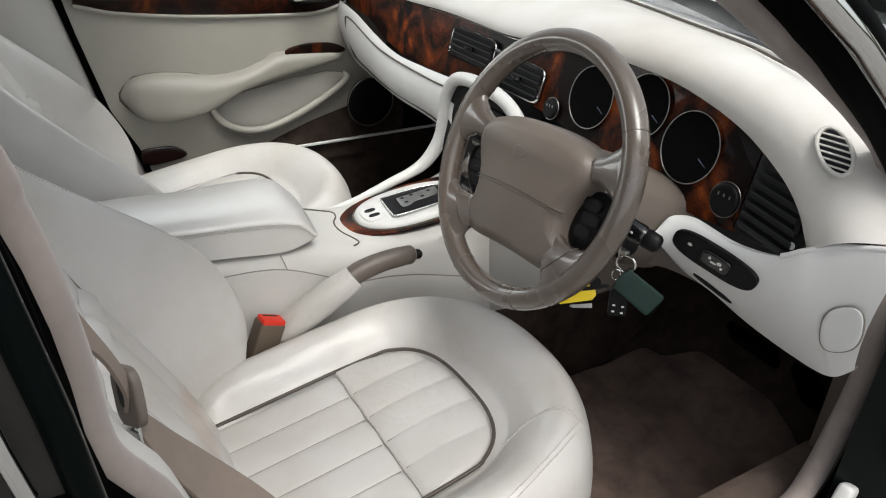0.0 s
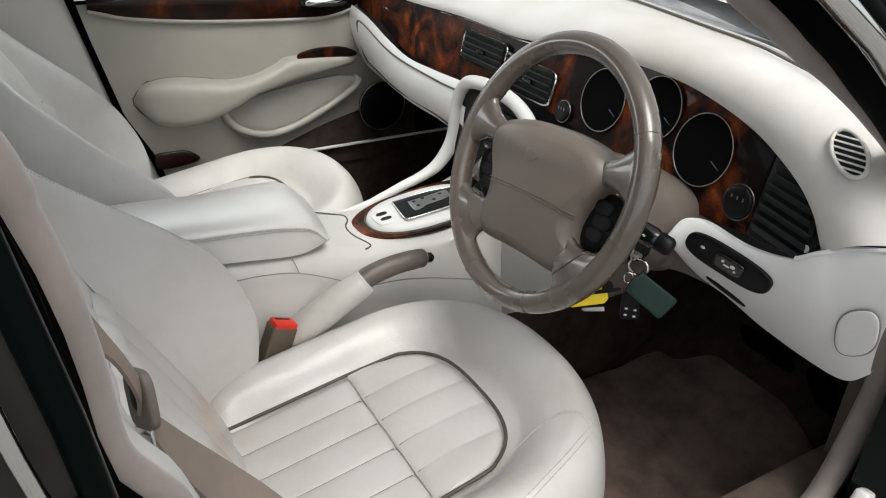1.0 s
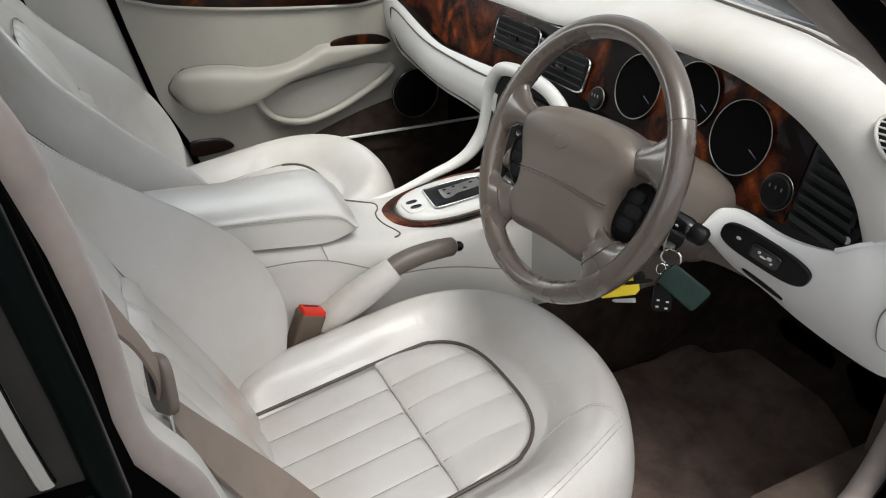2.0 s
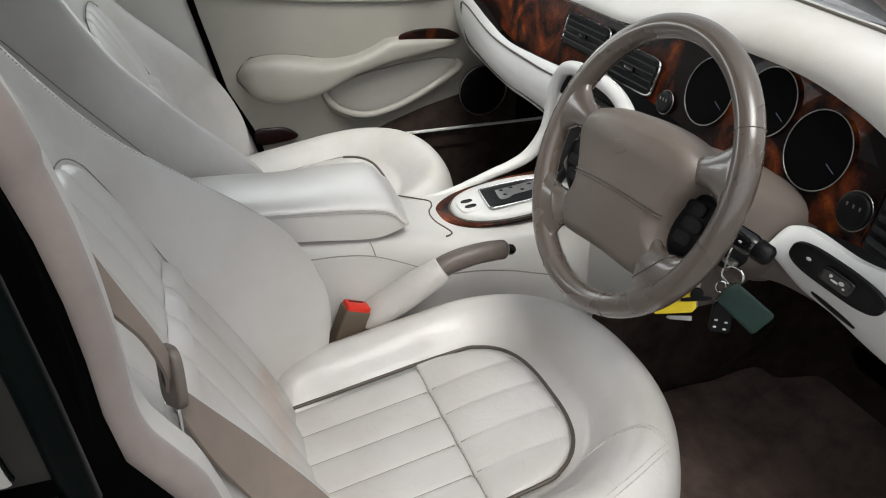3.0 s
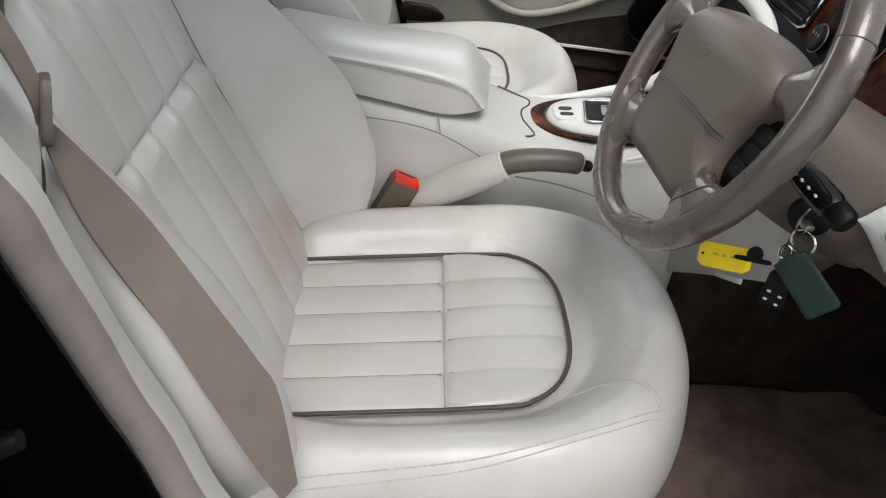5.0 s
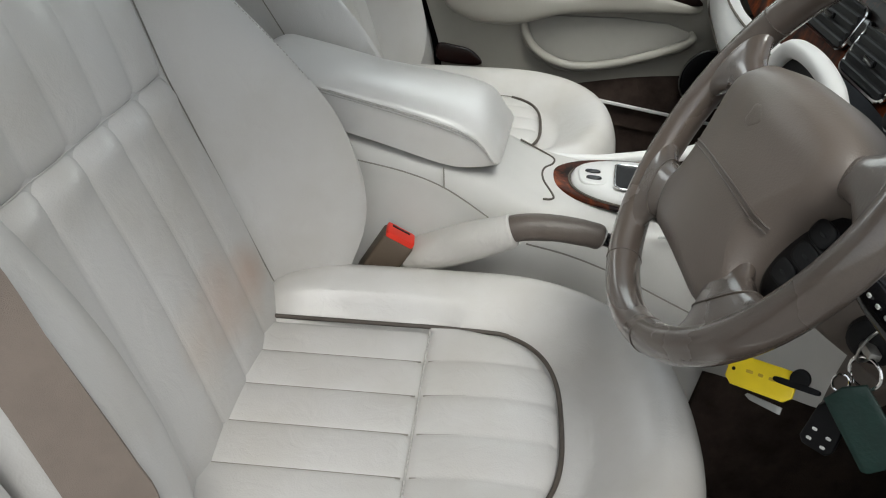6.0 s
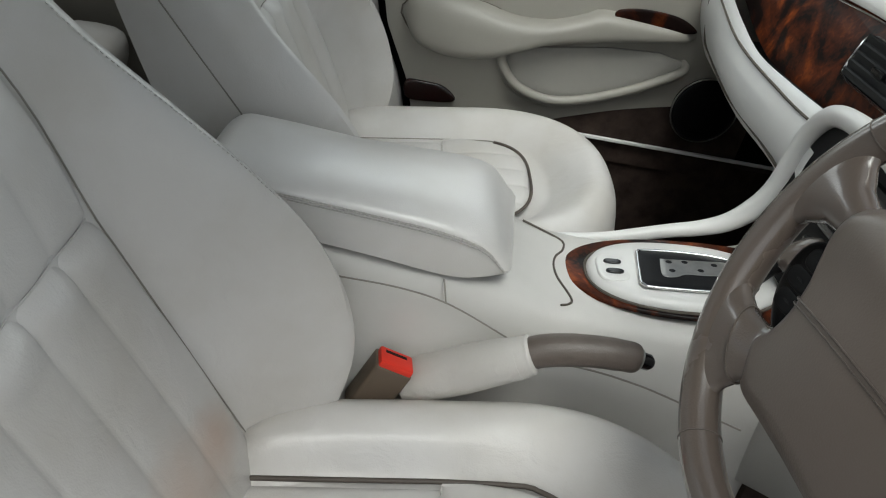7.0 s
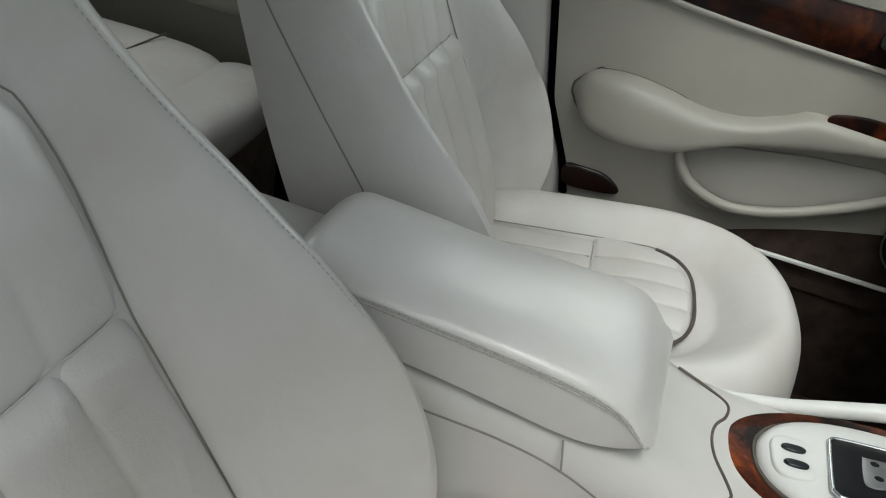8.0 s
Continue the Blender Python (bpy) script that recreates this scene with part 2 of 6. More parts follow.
def loft(loops, cap=True, bm=None):
    """Closed loops of the same count, joined in order."""
    bm = bm or bmesh.new()
    rings = [[bm.verts.new(p) for p in loop] for loop in loops]
    for a, b in zip(rings, rings[1:]):
        for j in range(len(a)):
            k = (j + 1) % len(a)
            bm.faces.new((a[j], a[k], b[k], b[j]))
    if cap:
        bm.faces.new(rings[0][::-1])
        bm.faces.new(rings[-1])
    return bm


def tube(points, r, n=10, closed=False, flat=1.0, up=None, bm=None):
    """A round bar along points; r one radius or one each; flat squeezes it along up."""
    P = [Vector(p) for p in points]
    k = len(P)
    R = r if isinstance(r, (list, tuple)) else [r] * k
    loops, side = [], None
    for i in range(k):
        a = P[(i - 1) % k] if closed else P[max(i - 1, 0)]
        b = P[(i + 1) % k] if closed else P[min(i + 1, k - 1)]
        d = (b - a).normalized()
        if up is not None:
            side = d.cross(Vector(up)).normalized()
        elif side is None:
            side = d.orthogonal().normalized()
        else:
            side = (side - d * side.dot(d)).normalized()
        other = side.cross(d).normalized()
        loops.append([P[i] + R[i] * (math.cos(t) * side + flat * math.sin(t) * other) for t in (2 * math.pi * q / n for q in range(n))])
    if closed:
        loops.append(loops[0])
        bm = loft(loops, False, bm)
        bmesh.ops.remove_doubles(bm, verts=bm.verts, dist=1e-6)
        return bm
    return loft(loops, True, bm)


def box(c, s, bev=0.0, m=None, seg=2, bm=None):
    own = bmesh.new()
    bmesh.ops.create_cube(own, size=1.0)
    bmesh.ops.scale(own, vec=Vector(s), verts=own.verts)
    if bev:
        bmesh.ops.bevel(own, geom=own.edges[:], offset=bev, segments=seg, affect="EDGES", profile=0.6)
    bmesh.ops.transform(own, matrix=Matrix.Translation(c) @ (m or Matrix()), verts=own.verts)
    if bm is None:
        return own
    me = bpy.data.meshes.new("tmp")
    own.to_mesh(me)
    bm.from_mesh(me)
    bpy.data.meshes.remove(me)
    own.free()
    return bm


def slab(outline, depth, place, dome=0.0, bev=0.003, rings=4, bm=None):
    """A plate with a rounded rim: outline in (a, b), place(a, b, h) into the world, h from 0 to depth, domed by dome."""
    k = len(outline)
    ca = sum(p[0] for p in outline) / k
    cb = sum(p[1] for p in outline) / k
    loops = [[place(a, b, 0.0) for a, b in outline]]
    loops.append([place(a, b, max(depth - bev, 0)) for a, b in outline])
    for s in (0.5, 1.0):
        h = depth - bev + bev * math.sin(s * math.pi / 2)
        q = bev * (1 - math.cos(s * math.pi / 2))
        row = []
        for a, b in outline:
            l = math.hypot(a - ca, b - cb) or 1
            row.append(place(a - (a - ca) / l * q, b - (b - cb) / l * q, h))
        loops.append(row)
    for i in range(1, rings):
        f = 1 - i / rings
        row = []
        for a, b in outline:
            l = math.hypot(a - ca, b - cb) or 1
            g = (l - bev) / l * f
            row.append(place(ca + (a - ca) * g, cb + (b - cb) * g, depth + dome * (1 - f * f)))
        loops.append(row)
    return loft(loops, True, bm)


def oval(a, b, n=32, p=2.0, c=(0.0, 0.0)):
    """Superellipse points round c."""
    out = []
    for i in range(n):
        t = 2 * math.pi * i / n
        ct, st = math.cos(t), math.sin(t)
        out.append((c[0] + a * math.copysign(abs(ct) ** (2 / p), ct), c[1] + b * math.copysign(abs(st) ** (2 / p), st)))
    return out


def thing(name, at, label, category, group="", kind=""):
    ob = new(name)
    ob.empty_display_size = 0.05
    ob.location = at
    ORG[ob] = Vector(at)
    return tagged(ob, label, category, group, kind)


def part(name, bm, material, parent=None, label="", flat=False):
    me = bpy.data.meshes.new(name)
    o = ORG[parent] if parent else Vector()
    if parent:
        bmesh.ops.translate(bm, verts=bm.verts, vec=-o)
    bmesh.ops.recalc_face_normals(bm, faces=bm.faces[:])
    bm.to_mesh(me)
    bm.free()
    if not flat:
        me.polygons.foreach_set("use_smooth", [True] * len(me.polygons))
        me.set_sharp_from_angle(angle=radians(48))
    me.materials.append(material)
    ob = new(name, me)
    if parent:
        ob.parent = parent
    ORG[ob] = o
    if label:
        tagged(ob, label)
    return ob


def whole(name, bm, material, label, category, kind="", group=""):
    """A thing of one mesh, its origin at the base of its middle."""
    lo = [min(v.co[i] for v in bm.verts) for i in range(3)]
    hi = [max(v.co[i] for v in bm.verts) for i in range(3)]
    at = Vector(((lo[0] + hi[0]) / 2, (lo[1] + hi[1]) / 2, lo[2]))
    bmesh.ops.translate(bm, verts=bm.verts, vec=-at)
    ob = part(name, bm, material)
    ob.location = at
    ORG[ob] = at
    return tagged(ob, label, category, group, kind)


def stitches(points, r=0.0008, step=0.0052, fill=0.66):
    """A row of short thread stitches along a line, as one mesh."""
    P = [Vector(p) for p in points]
    ds = [0.0]
    for a, b in zip(P, P[1:]):
        ds.append(ds[-1] + (b - a).length)

    def at(s):
        for i in range(len(P) - 1):
            if s <= ds[i + 1]:
                return P[i].lerp(P[i + 1], (s - ds[i]) / max(ds[i + 1] - ds[i], 1e-9))
        return P[-1]
    bm = bmesh.new()
    k = 0.0
    while k + step * fill < ds[-1]:
        tube([at(k), at(k + step * fill * 0.5), at(k + step * fill)], [r * 0.6, r, r * 0.6], 5, bm=bm)
        k += step
    return bm


# ---- seats ----
REC = radians(26)
BX, BZ = 0.085, 0.235
cush_prof = smoothtab([(0, -0.008), (0.40, -0.010), (0.55, -0.010), (0.61, 0.002), (0.68, 0.020), (0.77, 0.035), (0.84, 0.036), (0.91, 0.022), (0.965, -0.006), (1.0, -0.045)])
back_amp = smoothtab([(0, 0.070), (0.07, 0.122), (0.14, 0.142), (0.22, 0.138), (0.30, 0.109), (0.37, 0.077), (0.47, 0.035), (0.58, 0.016), (0.70, 0.010)])
back_wid = smoothtab([(0, 0.235), (0.08, 0.258), (0.2, 0.268), (0.32, 0.265), (0.45, 0.243), (0.55, 0.215), (0.64, 0.187), (0.70, 0.155)])
bol_prof = smoothtab([(0, 0), (0.14, 0.08), (0.38, 0.50), (0.60, 0.90), (0.77, 1.0), (0.90, 0.78), (1.0, 0.25)])
bol_from = smoothtab([(0, 0.765), (0.10, 0.685), (0.22, 0.625), (0.335, 0.60), (0.5, 0.64), (0.7, 0.7)])


bol_full = smoothtab([(0, 0), (0.10, 0.22), (0.22, 0.55), (0.38, 0.82), (0.60, 0.96), (0.76, 1.0), (0.90, 0.78), (1.0, 0.25)])
full_from = smoothtab([(0, 0.62), (0.09, 0.52), (0.155, 0.47), (0.25, 0.455), (0.32, 0.50), (0.37, 0.575), (0.42, 0.63), (0.5, 0.66), (0.7, 0.7)])


def full_bolster(m, u):
    """The driver's outer bolster: a steep inner wall and a broad crest."""
    a = full_from(u)
    return bol_full((m - a) / (1 - a)) if m > a else 0.0


def bolster(m, u, out=0.0):
    a = bol_from(u) + out * lerp([(0, 0.05), (0.08, 0.14), (0.22, 0.19), (0.335, 0.10), (0.5, 0.05)], u)
    return bol_prof((m - a) / (1 - a)) if m > a else 0.0


INS = 0.142
FRONT = 0.147
TX = 0.272


def cush_base(x):
    return 0.256 + (x - 0.095) * 0.17


def cush_rim(th):
    """The cushion's outline round (0.30, 0), by angle: its distance."""
    c, s = math.cos(th), math.sin(th)
    lo, hi = 0.0, 0.5
    for _ in range(26):
        r = (lo + hi) / 2
        x, l = 0.30 + r * c, r * s
        if x > 0.33:
            w = (abs(l) / 0.263) ** 2.3 + ((x - 0.33) / 0.243) ** 2.3
        else:
            w = (abs(l) / 0.263) ** 7 + ((0.33 - x) / 0.30) ** 7
        lo, hi = (r, hi) if w < 1 else (lo, r)
    return lo


def cush_top(x, l):
    th = math.atan2(l, x - 0.30)
    q = min(math.hypot(x - 0.30, l) / cush_rim(th), 1)
    return cush_base(x) + cush_rise(x, l, q)


def cush_rise(x, l, q):
    """The bolster's rise; none behind the panel, where the backrest stands."""
    k = min(max((abs(l) - 0.125) / 0.06, (x - 0.24) / 0.08, 0), 1)
    k = k * k * (3 - 2 * k)
    return -0.010 + (cush_prof(q) + 0.010) * k if cush_prof(q) > -0.010 else cush_prof(q)


def flute(l, half, count, depth):
    ph = (l + half) / (2 * half) * count
    return depth * (abs(math.sin(math.pi * ph)) ** 0.60 - 0.62)


def arch(w):
    return (1 - min(abs(w), 1) ** 2.9) ** (1 / 2.9)


def make_seat(yc, side, leather_mat, label, shift=0.0, worn=1.0, slim=0.0, deep=0.0, inner=1.0, puff=0.0062):
    seat = thing("front_seat", (0.30, yc, 0.0), label, "car seat", "front seats")
    W = lambda x, l, z: Vector((x - shift, yc + side * l, z))

    def on_back(u, l, d):
        return W(BX + deep - math.sin(REC) * u + math.cos(REC) * d, l, BZ + math.cos(REC) * u + math.sin(REC) * d)

    # cushion
    def cf(u, v):
        th = 2 * math.pi * u
        rim = cush_rim(th)
        if v <= 0.72:
            q = v / 0.72
            x, l = 0.30 + rim * q * math.cos(th), rim * q * math.sin(th)
            return W(x, l, cush_base(x) + cush_rise(x, l, q))
        s = (v - 0.72) / 0.28
        g = 1 + 0.018 * math.sin(math.pi * min(s * 1.6, 1)) - 0.10 * max(0, s - 0.6)
        x, l = 0.30 + rim * g * math.cos(th), rim * g * math.sin(th)
        xb = 0.30 + rim * math.cos(th)
        return W(x, l, cush_base(xb) - 0.045 - s * 0.15)
    cushion = part("cushion", grid(cf, 128, 96, cu=True), leather_mat, seat)

    def rear_in(u, v):
        l = INS * (2 * u - 1)
        x = 0.045 + v * (TX - 0.045)
        e = min(1 - abs(2 * u - 1), (1 - v) * 1.2, 0.06) / 0.06
        return W(x, l, cush_base(x) + 0.001 + flute(l, INS, 5, 0.0044) + 0.004 * (e ** 0.5 - 1))
    part("cushion_panel", grid(rear_in, 101, 24), leather_mat, cushion, "fluted rear cushion panel of cream leather")

    def front_in(u, v):
        w = 2 * u - 1
        l = INS * w * (1 + 0.06 * v * arch(w))
        x = TX + v * FRONT * arch(w)
        e = min(v * 1.0, (1 - v) * 1.0 * max(arch(w), 0.05), 0.06) / 0.06
        return W(x, l, cush_base(x) + 0.002 + 0.010 * math.sin(math.pi * min(v, 1)) * 0.6 + flute(l, INS, 5, 0.0044) + 0.004 * (max(e, 0) ** 0.5 - 1))
    part("cushion_panel", grid(front_in, 101, 24), leather_mat, cushion, "fluted D-shaped front cushion panel of cream leather")
    pts = [W(x, -INS - 0.003, cush_base(x) + 0.003) for x in np.linspace(0.05, TX, 10)]
    for i in range(1, 40):
        w = -1 + 2 * i / 40
        x, l = TX + FRONT * arch(w) + 0.003, (INS + 0.003) * w * (1 + 0.06 * arch(w))
        pts.append(W(x, l, cush_base(x) + 0.003))
    pts += [W(x, INS + 0.003, cush_base(x) + 0.003) for x in np.linspace(TX, 0.05, 10)]
    line = cr(pts, 150)
    part("piping", tube(line[:122] if slim else line, 0.0028, 8), M_PIPE, cushion, "dark brown piping round the cushion panel")
    if slim:
        part("panel_seam", tube(line[121:], 0.0012, 6), M_SEAM, cushion)
    pts = [W(TX, l, cush_base(TX) + 0.0005 + flute(l, INS, 5, 0.003)) for l in np.linspace(-INS, INS, 60)]
    part("cross_seam", tube(pts, 0.0013, 6), M_STITCH, cushion)
    # dark lines in the flute grooves: crease shade drawn as thin seams
    for k in range(1, 5):
        w = -1 + 2 * k / 5
        part("flute_seam_shade", tube([W(x, INS * w, cush_base(x) - 0.0020) for x in np.linspace(0.05, TX - 0.004, 24)], 0.0009, 6), M_SEAM, cushion)
        part("flute_seam_shade", tube([W(TX + v * FRONT * arch(w), INS * w * (1 + 0.06 * v * arch(w)), cush_base(TX + v * FRONT * arch(w)) - 0.0010 + 0.006 * math.sin(math.pi * v)) for v in np.linspace(0.03, 0.93, 24)], 0.0009, 6), M_SEAM, cushion)
    # twin stitched seam on the outer bolster and its branch
    def seam_line(line, dx, dl):
        return [W(p.x + dx, p.y + dl, cush_top(p.x + dx, p.y + dl) + 0.0004) for p in cr([(x, l, 0) for x, l in line], 70)]

    for off in (0.0, 0.0065) if not slim else ():
        part("stitching", tube(seam_line([(0.08, 0.240), (0.20, 0.239), (0.32, 0.230), (0.42, 0.204), (0.492, 0.174)], 0.0, off), 0.0009, 6), M_STITCH, cushion, "twin pale seam on the bolster")
        part("stitching", tube(seam_line([(0.492, 0.174), (0.472, 0.146), (0.440, 0.128), (0.405, 0.122)], off, 0.0), 0.0009, 6), M_STITCH, cushion)
    # plinth with side switch plate
    part("seat_base", box((0.30, yc, 0.075), (0.46, 0.44, 0.15), 0.03), M_RUBBER, seat, "black seat base and runners")
    valance = part("side_valance", box(W(0.30, 0.262, 0.135), (0.46, 0.03, 0.11), 0.012), M_TRIM, seat, "cream plastic side valance")
    part("switch_plate", slab(oval(0.06, 0.018, 32, 2.6), 0.006, lambda a, b, h: W(0.40 + a, 0.276 + h, 0.165 + b), bev=0.003), M_WHITE, valance, "pale seat switch panel")
    part("switch", slab(oval(0.018, 0.007, 20), 0.008, lambda a, b, h: W(0.40 + a, 0.281 + h, 0.165 + b), bev=0.003), M_WHITE, valance)

    side_amp = lambda u: lerp([(0, 1.0), (0.16, 0.5 + inner / 2), (0.33, inner)], u)

    # backrest
    def loop(u):
        wd = back_wid(u)
        out = []
        n = 56
        for i in range(n + 1):
            m = -1 + 2 * i / n
            out.append((m * wd, back_amp(u) * (full_bolster(m, u) if m > 0 and not slim else bolster(abs(m), u, slim if m > 0 else 0.0)) * (worn if m > 0 else side_amp(u))))
        for m, d in ((1.012, -0.02), (1.0, -0.055), (0.96, -0.082), (0.7, -0.095), (0.0, -0.10), (-0.7, -0.095), (-0.96, -0.082), (-1.0, -0.055), (-1.012, -0.02)):
            out.append((m * wd, d - deep * min(-d / 0.06, 1)))
        return out
    loops = []
    for u in np.linspace(-0.03, 0.66, 46):
        loops.append([on_back(u, l, d) for l, d in loop(max(u, 0))])
    for f in (0.2, 0.45, 0.7, 0.9, 1.0):
        a = f * math.pi / 2
        g = 0.55 + 0.45 * math.cos(a)
        loops.append([on_back(0.66 + 0.045 * math.sin(a), l * g, -0.055 + (d + 0.055) * g) for l, d in loop(0.66)])
    back = part("backrest", loft(loops), leather_mat, seat)
    HB = 0.155
    U1 = 0.335

    def low_half(v, w):
        """The lower panel's half width; fuller on the outer side of a seat with a slim outer bolster."""
        plain = 1.20 - 0.18 * v
        return plain + slim * (w > 0) * min(w * 1.5, 1) * lerp([(0, 0.06), (0.25, 0.24), (0.6, 0.26), (1, 0.12)], v)

    def low_in(u, v):
        w = 2 * u - 1
        l = HB * w * low_half(v, w)
        uu = 0.0 + v * U1
        e = min(1 - abs(w), (1 - v) * 1.5, 0.06) / 0.06
        return on_back(uu, l, 0.004 + flute(HB * w, HB, 5, puff) + 0.006 * math.sin(math.pi * v) + 0.0075 * math.exp(-((v - 0.935) / 0.040) ** 2) * abs(math.sin(2.5 * math.pi * (w + 1))) ** 0.7 + 0.005 * (max(e, 0) ** 0.5 - 1))
    part("back_panel", grid(low_in, 101, 30), leather_mat, back, "fluted lower back panel of creased cream leather")

    def up_in(u, v):
        w = 2 * u - 1
        l = HB * w * 1.02
        uu = U1 + v * 0.185 * (0.45 + 0.55 * arch(w) if abs(w) < 1 else 0.45)
        e = min(v * 1.5, (1 - v) * 1.2, (1 - abs(w)), 0.06) / 0.06
        return on_back(uu, l, 0.004 + flute(l, HB, 5, puff) + 0.005 * math.sin(math.pi * v) + 0.005 * (max(e, 0) ** 0.5 - 1))
    part("back_panel", grid(up_in, 101, 22), leather_mat, back, "fluted upper back panel of cream leather")
    pts = [on_back(v * U1, -HB * low_half(v, -1) - 0.003, 0.002) for v in np.linspace(0, 1, 10)]
    top = []
    for i in range(41):
        w = -1 + 2 * i / 40
        top.append(on_back(U1 + 0.185 * (0.45 + 0.55 * arch(w)) + 0.003, (HB * 1.02 + 0.003) * w, 0.004))
    pts = pts + top + [on_back(v * U1, HB * low_half(v, 1) + 0.003, 0.002) for v in np.linspace(1, 0, 10)]
    line = cr(pts, 170)
    if slim:
        part("piping", tube(line, 0.0011, 8), M_SEAM, back, "fine seam round the back panel")
    else:
        part("piping", tube(line[62:146], [0.0012] * 4 + [0.0024] * 76 + [0.0014] * 4, 8), M_PIPE, back, "dark brown piping over the back panel")
        for run in (line[:63], line[145:]):
            part("panel_seam", tube(run, 0.0008, 6), M_SEAM, back)
    part("cross_seam", tube([on_back(U1, l, 0.0008 + flute(l, HB, 5, 0.003)) for l in np.linspace(-HB, HB, 60)], 0.0008, 6), M_SEAM if slim else leather_mat, back)
    # crease shade between the back's flutes, drawn as thin dark seam lines
    for k in range(1, 5) if slim else ():
        w = -1 + 2 * k / 5
        part("flute_seam_shade", tube([on_back(v * U1, HB * w * low_half(v, w), 0.0024 - 0.62 * puff + 0.006 * math.sin(math.pi * v)) for v in np.linspace(0.02, 0.97, 30)], 0.0011, 6), M_SEAM, back)
        part("flute_seam_shade", tube([on_back(U1 + v * 0.185 * (0.45 + 0.55 * arch(w)), HB * w * 1.02, 0.0024 - 0.62 * puff + 0.005 * math.sin(math.pi * v)) for v in np.linspace(0.03, 0.9, 20)], 0.0011, 6), M_SEAM, back)
    for sgn in (-1, 1):
        pts = [on_back(u, sgn * back_wid(u) * 0.885, back_amp(u) * bolster(0.885, u) * side_amp(u) + 0.0006) for u in np.linspace(0.27, 0.66, 50)]
        if slim == 0.0 and sgn < 0:
            part("stitching", stitches(pts, 0.0007, 0.0050), M_STITCH, back)
        pts = [on_back(u, sgn * back_wid(u) * lerp([(-0.09 - deep, 0.975), (-0.055 - deep * 0.9, 1.002), (-0.02, 1.014), (0.0, 1.010), (0.015, 1.004)], d), d) for u, d in [(0.06, 0.022), (0.15, 0.014), (0.25, 0.0), (0.36, -0.022 - deep * 0.3), (0.47, -0.048 - deep * 0.7), (0.56, -0.070 - deep), (0.60, -0.084 - deep)]]
        if slim or sgn < 0:
            part("side_seam", tube(cr(pts, 50), 0.0010, 6), M_SEAM, back)
    return seat


make_seat(-0.38, -1, M_SEAT, "cream leather driver seat with dark piping, creased and lightly stained", 0.0, 0.55, puff=0.0042)
M_SEAT_P = leather("cream_leather_clean", CREAM, rough=0.40, coat=0.28, gloss=0.2)
make_seat(0.41, 1, M_SEAT_P, "cream leather passenger seat with fluted panels and dark piping", 0.010, 0.8, 1.0, 0.022, 0.74, 0.0095)

# rear bench seen between the front seats
bench = thing("rear_seat", (-0.75, 0.0, 0.0), "cream leather rear bench seat behind the front seats", "car seat")


def roll(c, s, p=3.2, lean=0.0, nu=28, nv=28):
    """A plump cushion: a rounded block c, of full size s, leaning back in degrees."""
    m = pose(0, 0, 0, 0, lean, 0)

    def f(u, v):
        a, b = 2 * math.pi * u, math.pi * (v - 0.5)
        q = lambda t: math.copysign(abs(t) ** (2 / p), t)
        w = abs(math.cos(b)) ** (2 / p)
        return Vector(c) + m @ Vector((s[0] / 2 * w * q(math.cos(a)), s[1] / 2 * w * q(math.sin(a)), s[2] / 2 * q(math.sin(b))))
    bm = grid(f, nu, nv, cu=True)
    bmesh.ops.remove_doubles(bm, verts=bm.verts, dist=1e-5)
    return bm


for s in (-1, 1):
    cus = part("cushion", roll((-0.61, s * 0.36, 0.305), (0.44, 0.62, 0.17), 3.6), M_SEAT_P, bench)
    part("seam", tube([(-0.55, s * y, 0.3885) for y in np.linspace(0.12, 0.60, 20)], 0.0018, 6), M_GROOVE, cus)
    part("front_roll", roll((-0.405, s * 0.36, 0.322), (0.17, 0.64, 0.105), 3.2), M_SEAT_P, bench)
    part("backrest", roll((-0.89, s * 0.36, 0.58), (0.17, 0.60, 0.62), 3.4, -22), M_SEAT_P, bench)
part("seat_base", box((-0.56, 0.0, 0.135), (0.42, 1.36, 0.27), 0.02), M_SILLC, bench, "taupe carpeted seat base")
part("armrest", roll((-0.84, 0.0, 0.54), (0.16, 0.16, 0.46), 3.2, -22), M_SEAT_P, bench)

# ---- centre console ----
console = thing("centre_console", (0.3, 0.02, 0.0), "cream centre console with padded armrest lid and walnut trim", "centre console")
con_top = smoothtab([(-0.35, 0.452), (0.05, 0.449), (0.12, 0.443), (0.20, 0.434), (0.28, 0.428), (0.33, 0.416), (0.37, 0.404), (0.42, 0.398), (0.50, 0.398), (0.60, 0.408), (0.66, 0.425), (0.74, 0.46)])
CW = [(-0.35, 0.105), (0.30, 0.103), (0.45, 0.105), (0.75, 0.118)]
loops = []
for x in np.linspace(-0.35, 0.672, 60):
    t, w = con_top(x), lerp(CW, x)
    sec = [(-w - 0.035, 0.02), (-w - 0.02, 0.15), (-w - 0.008, 0.28), (-w, t - 0.04), (-w + 0.006, t - 0.014), (-w + 0.02, t - 0.002), (-w + 0.04, t), (0, t), (w - 0.04, t), (w - 0.02, t - 0.002), (w - 0.006, t - 0.014), (w, t - 0.04), (w + 0.008, 0.28), (w + 0.02, 0.15), (w + 0.035, 0.02)]
    loops.append([(x, 0.02 + a, b) for a, b in sec])
body = part("tunnel", loft(loops), M_TRIM, console)
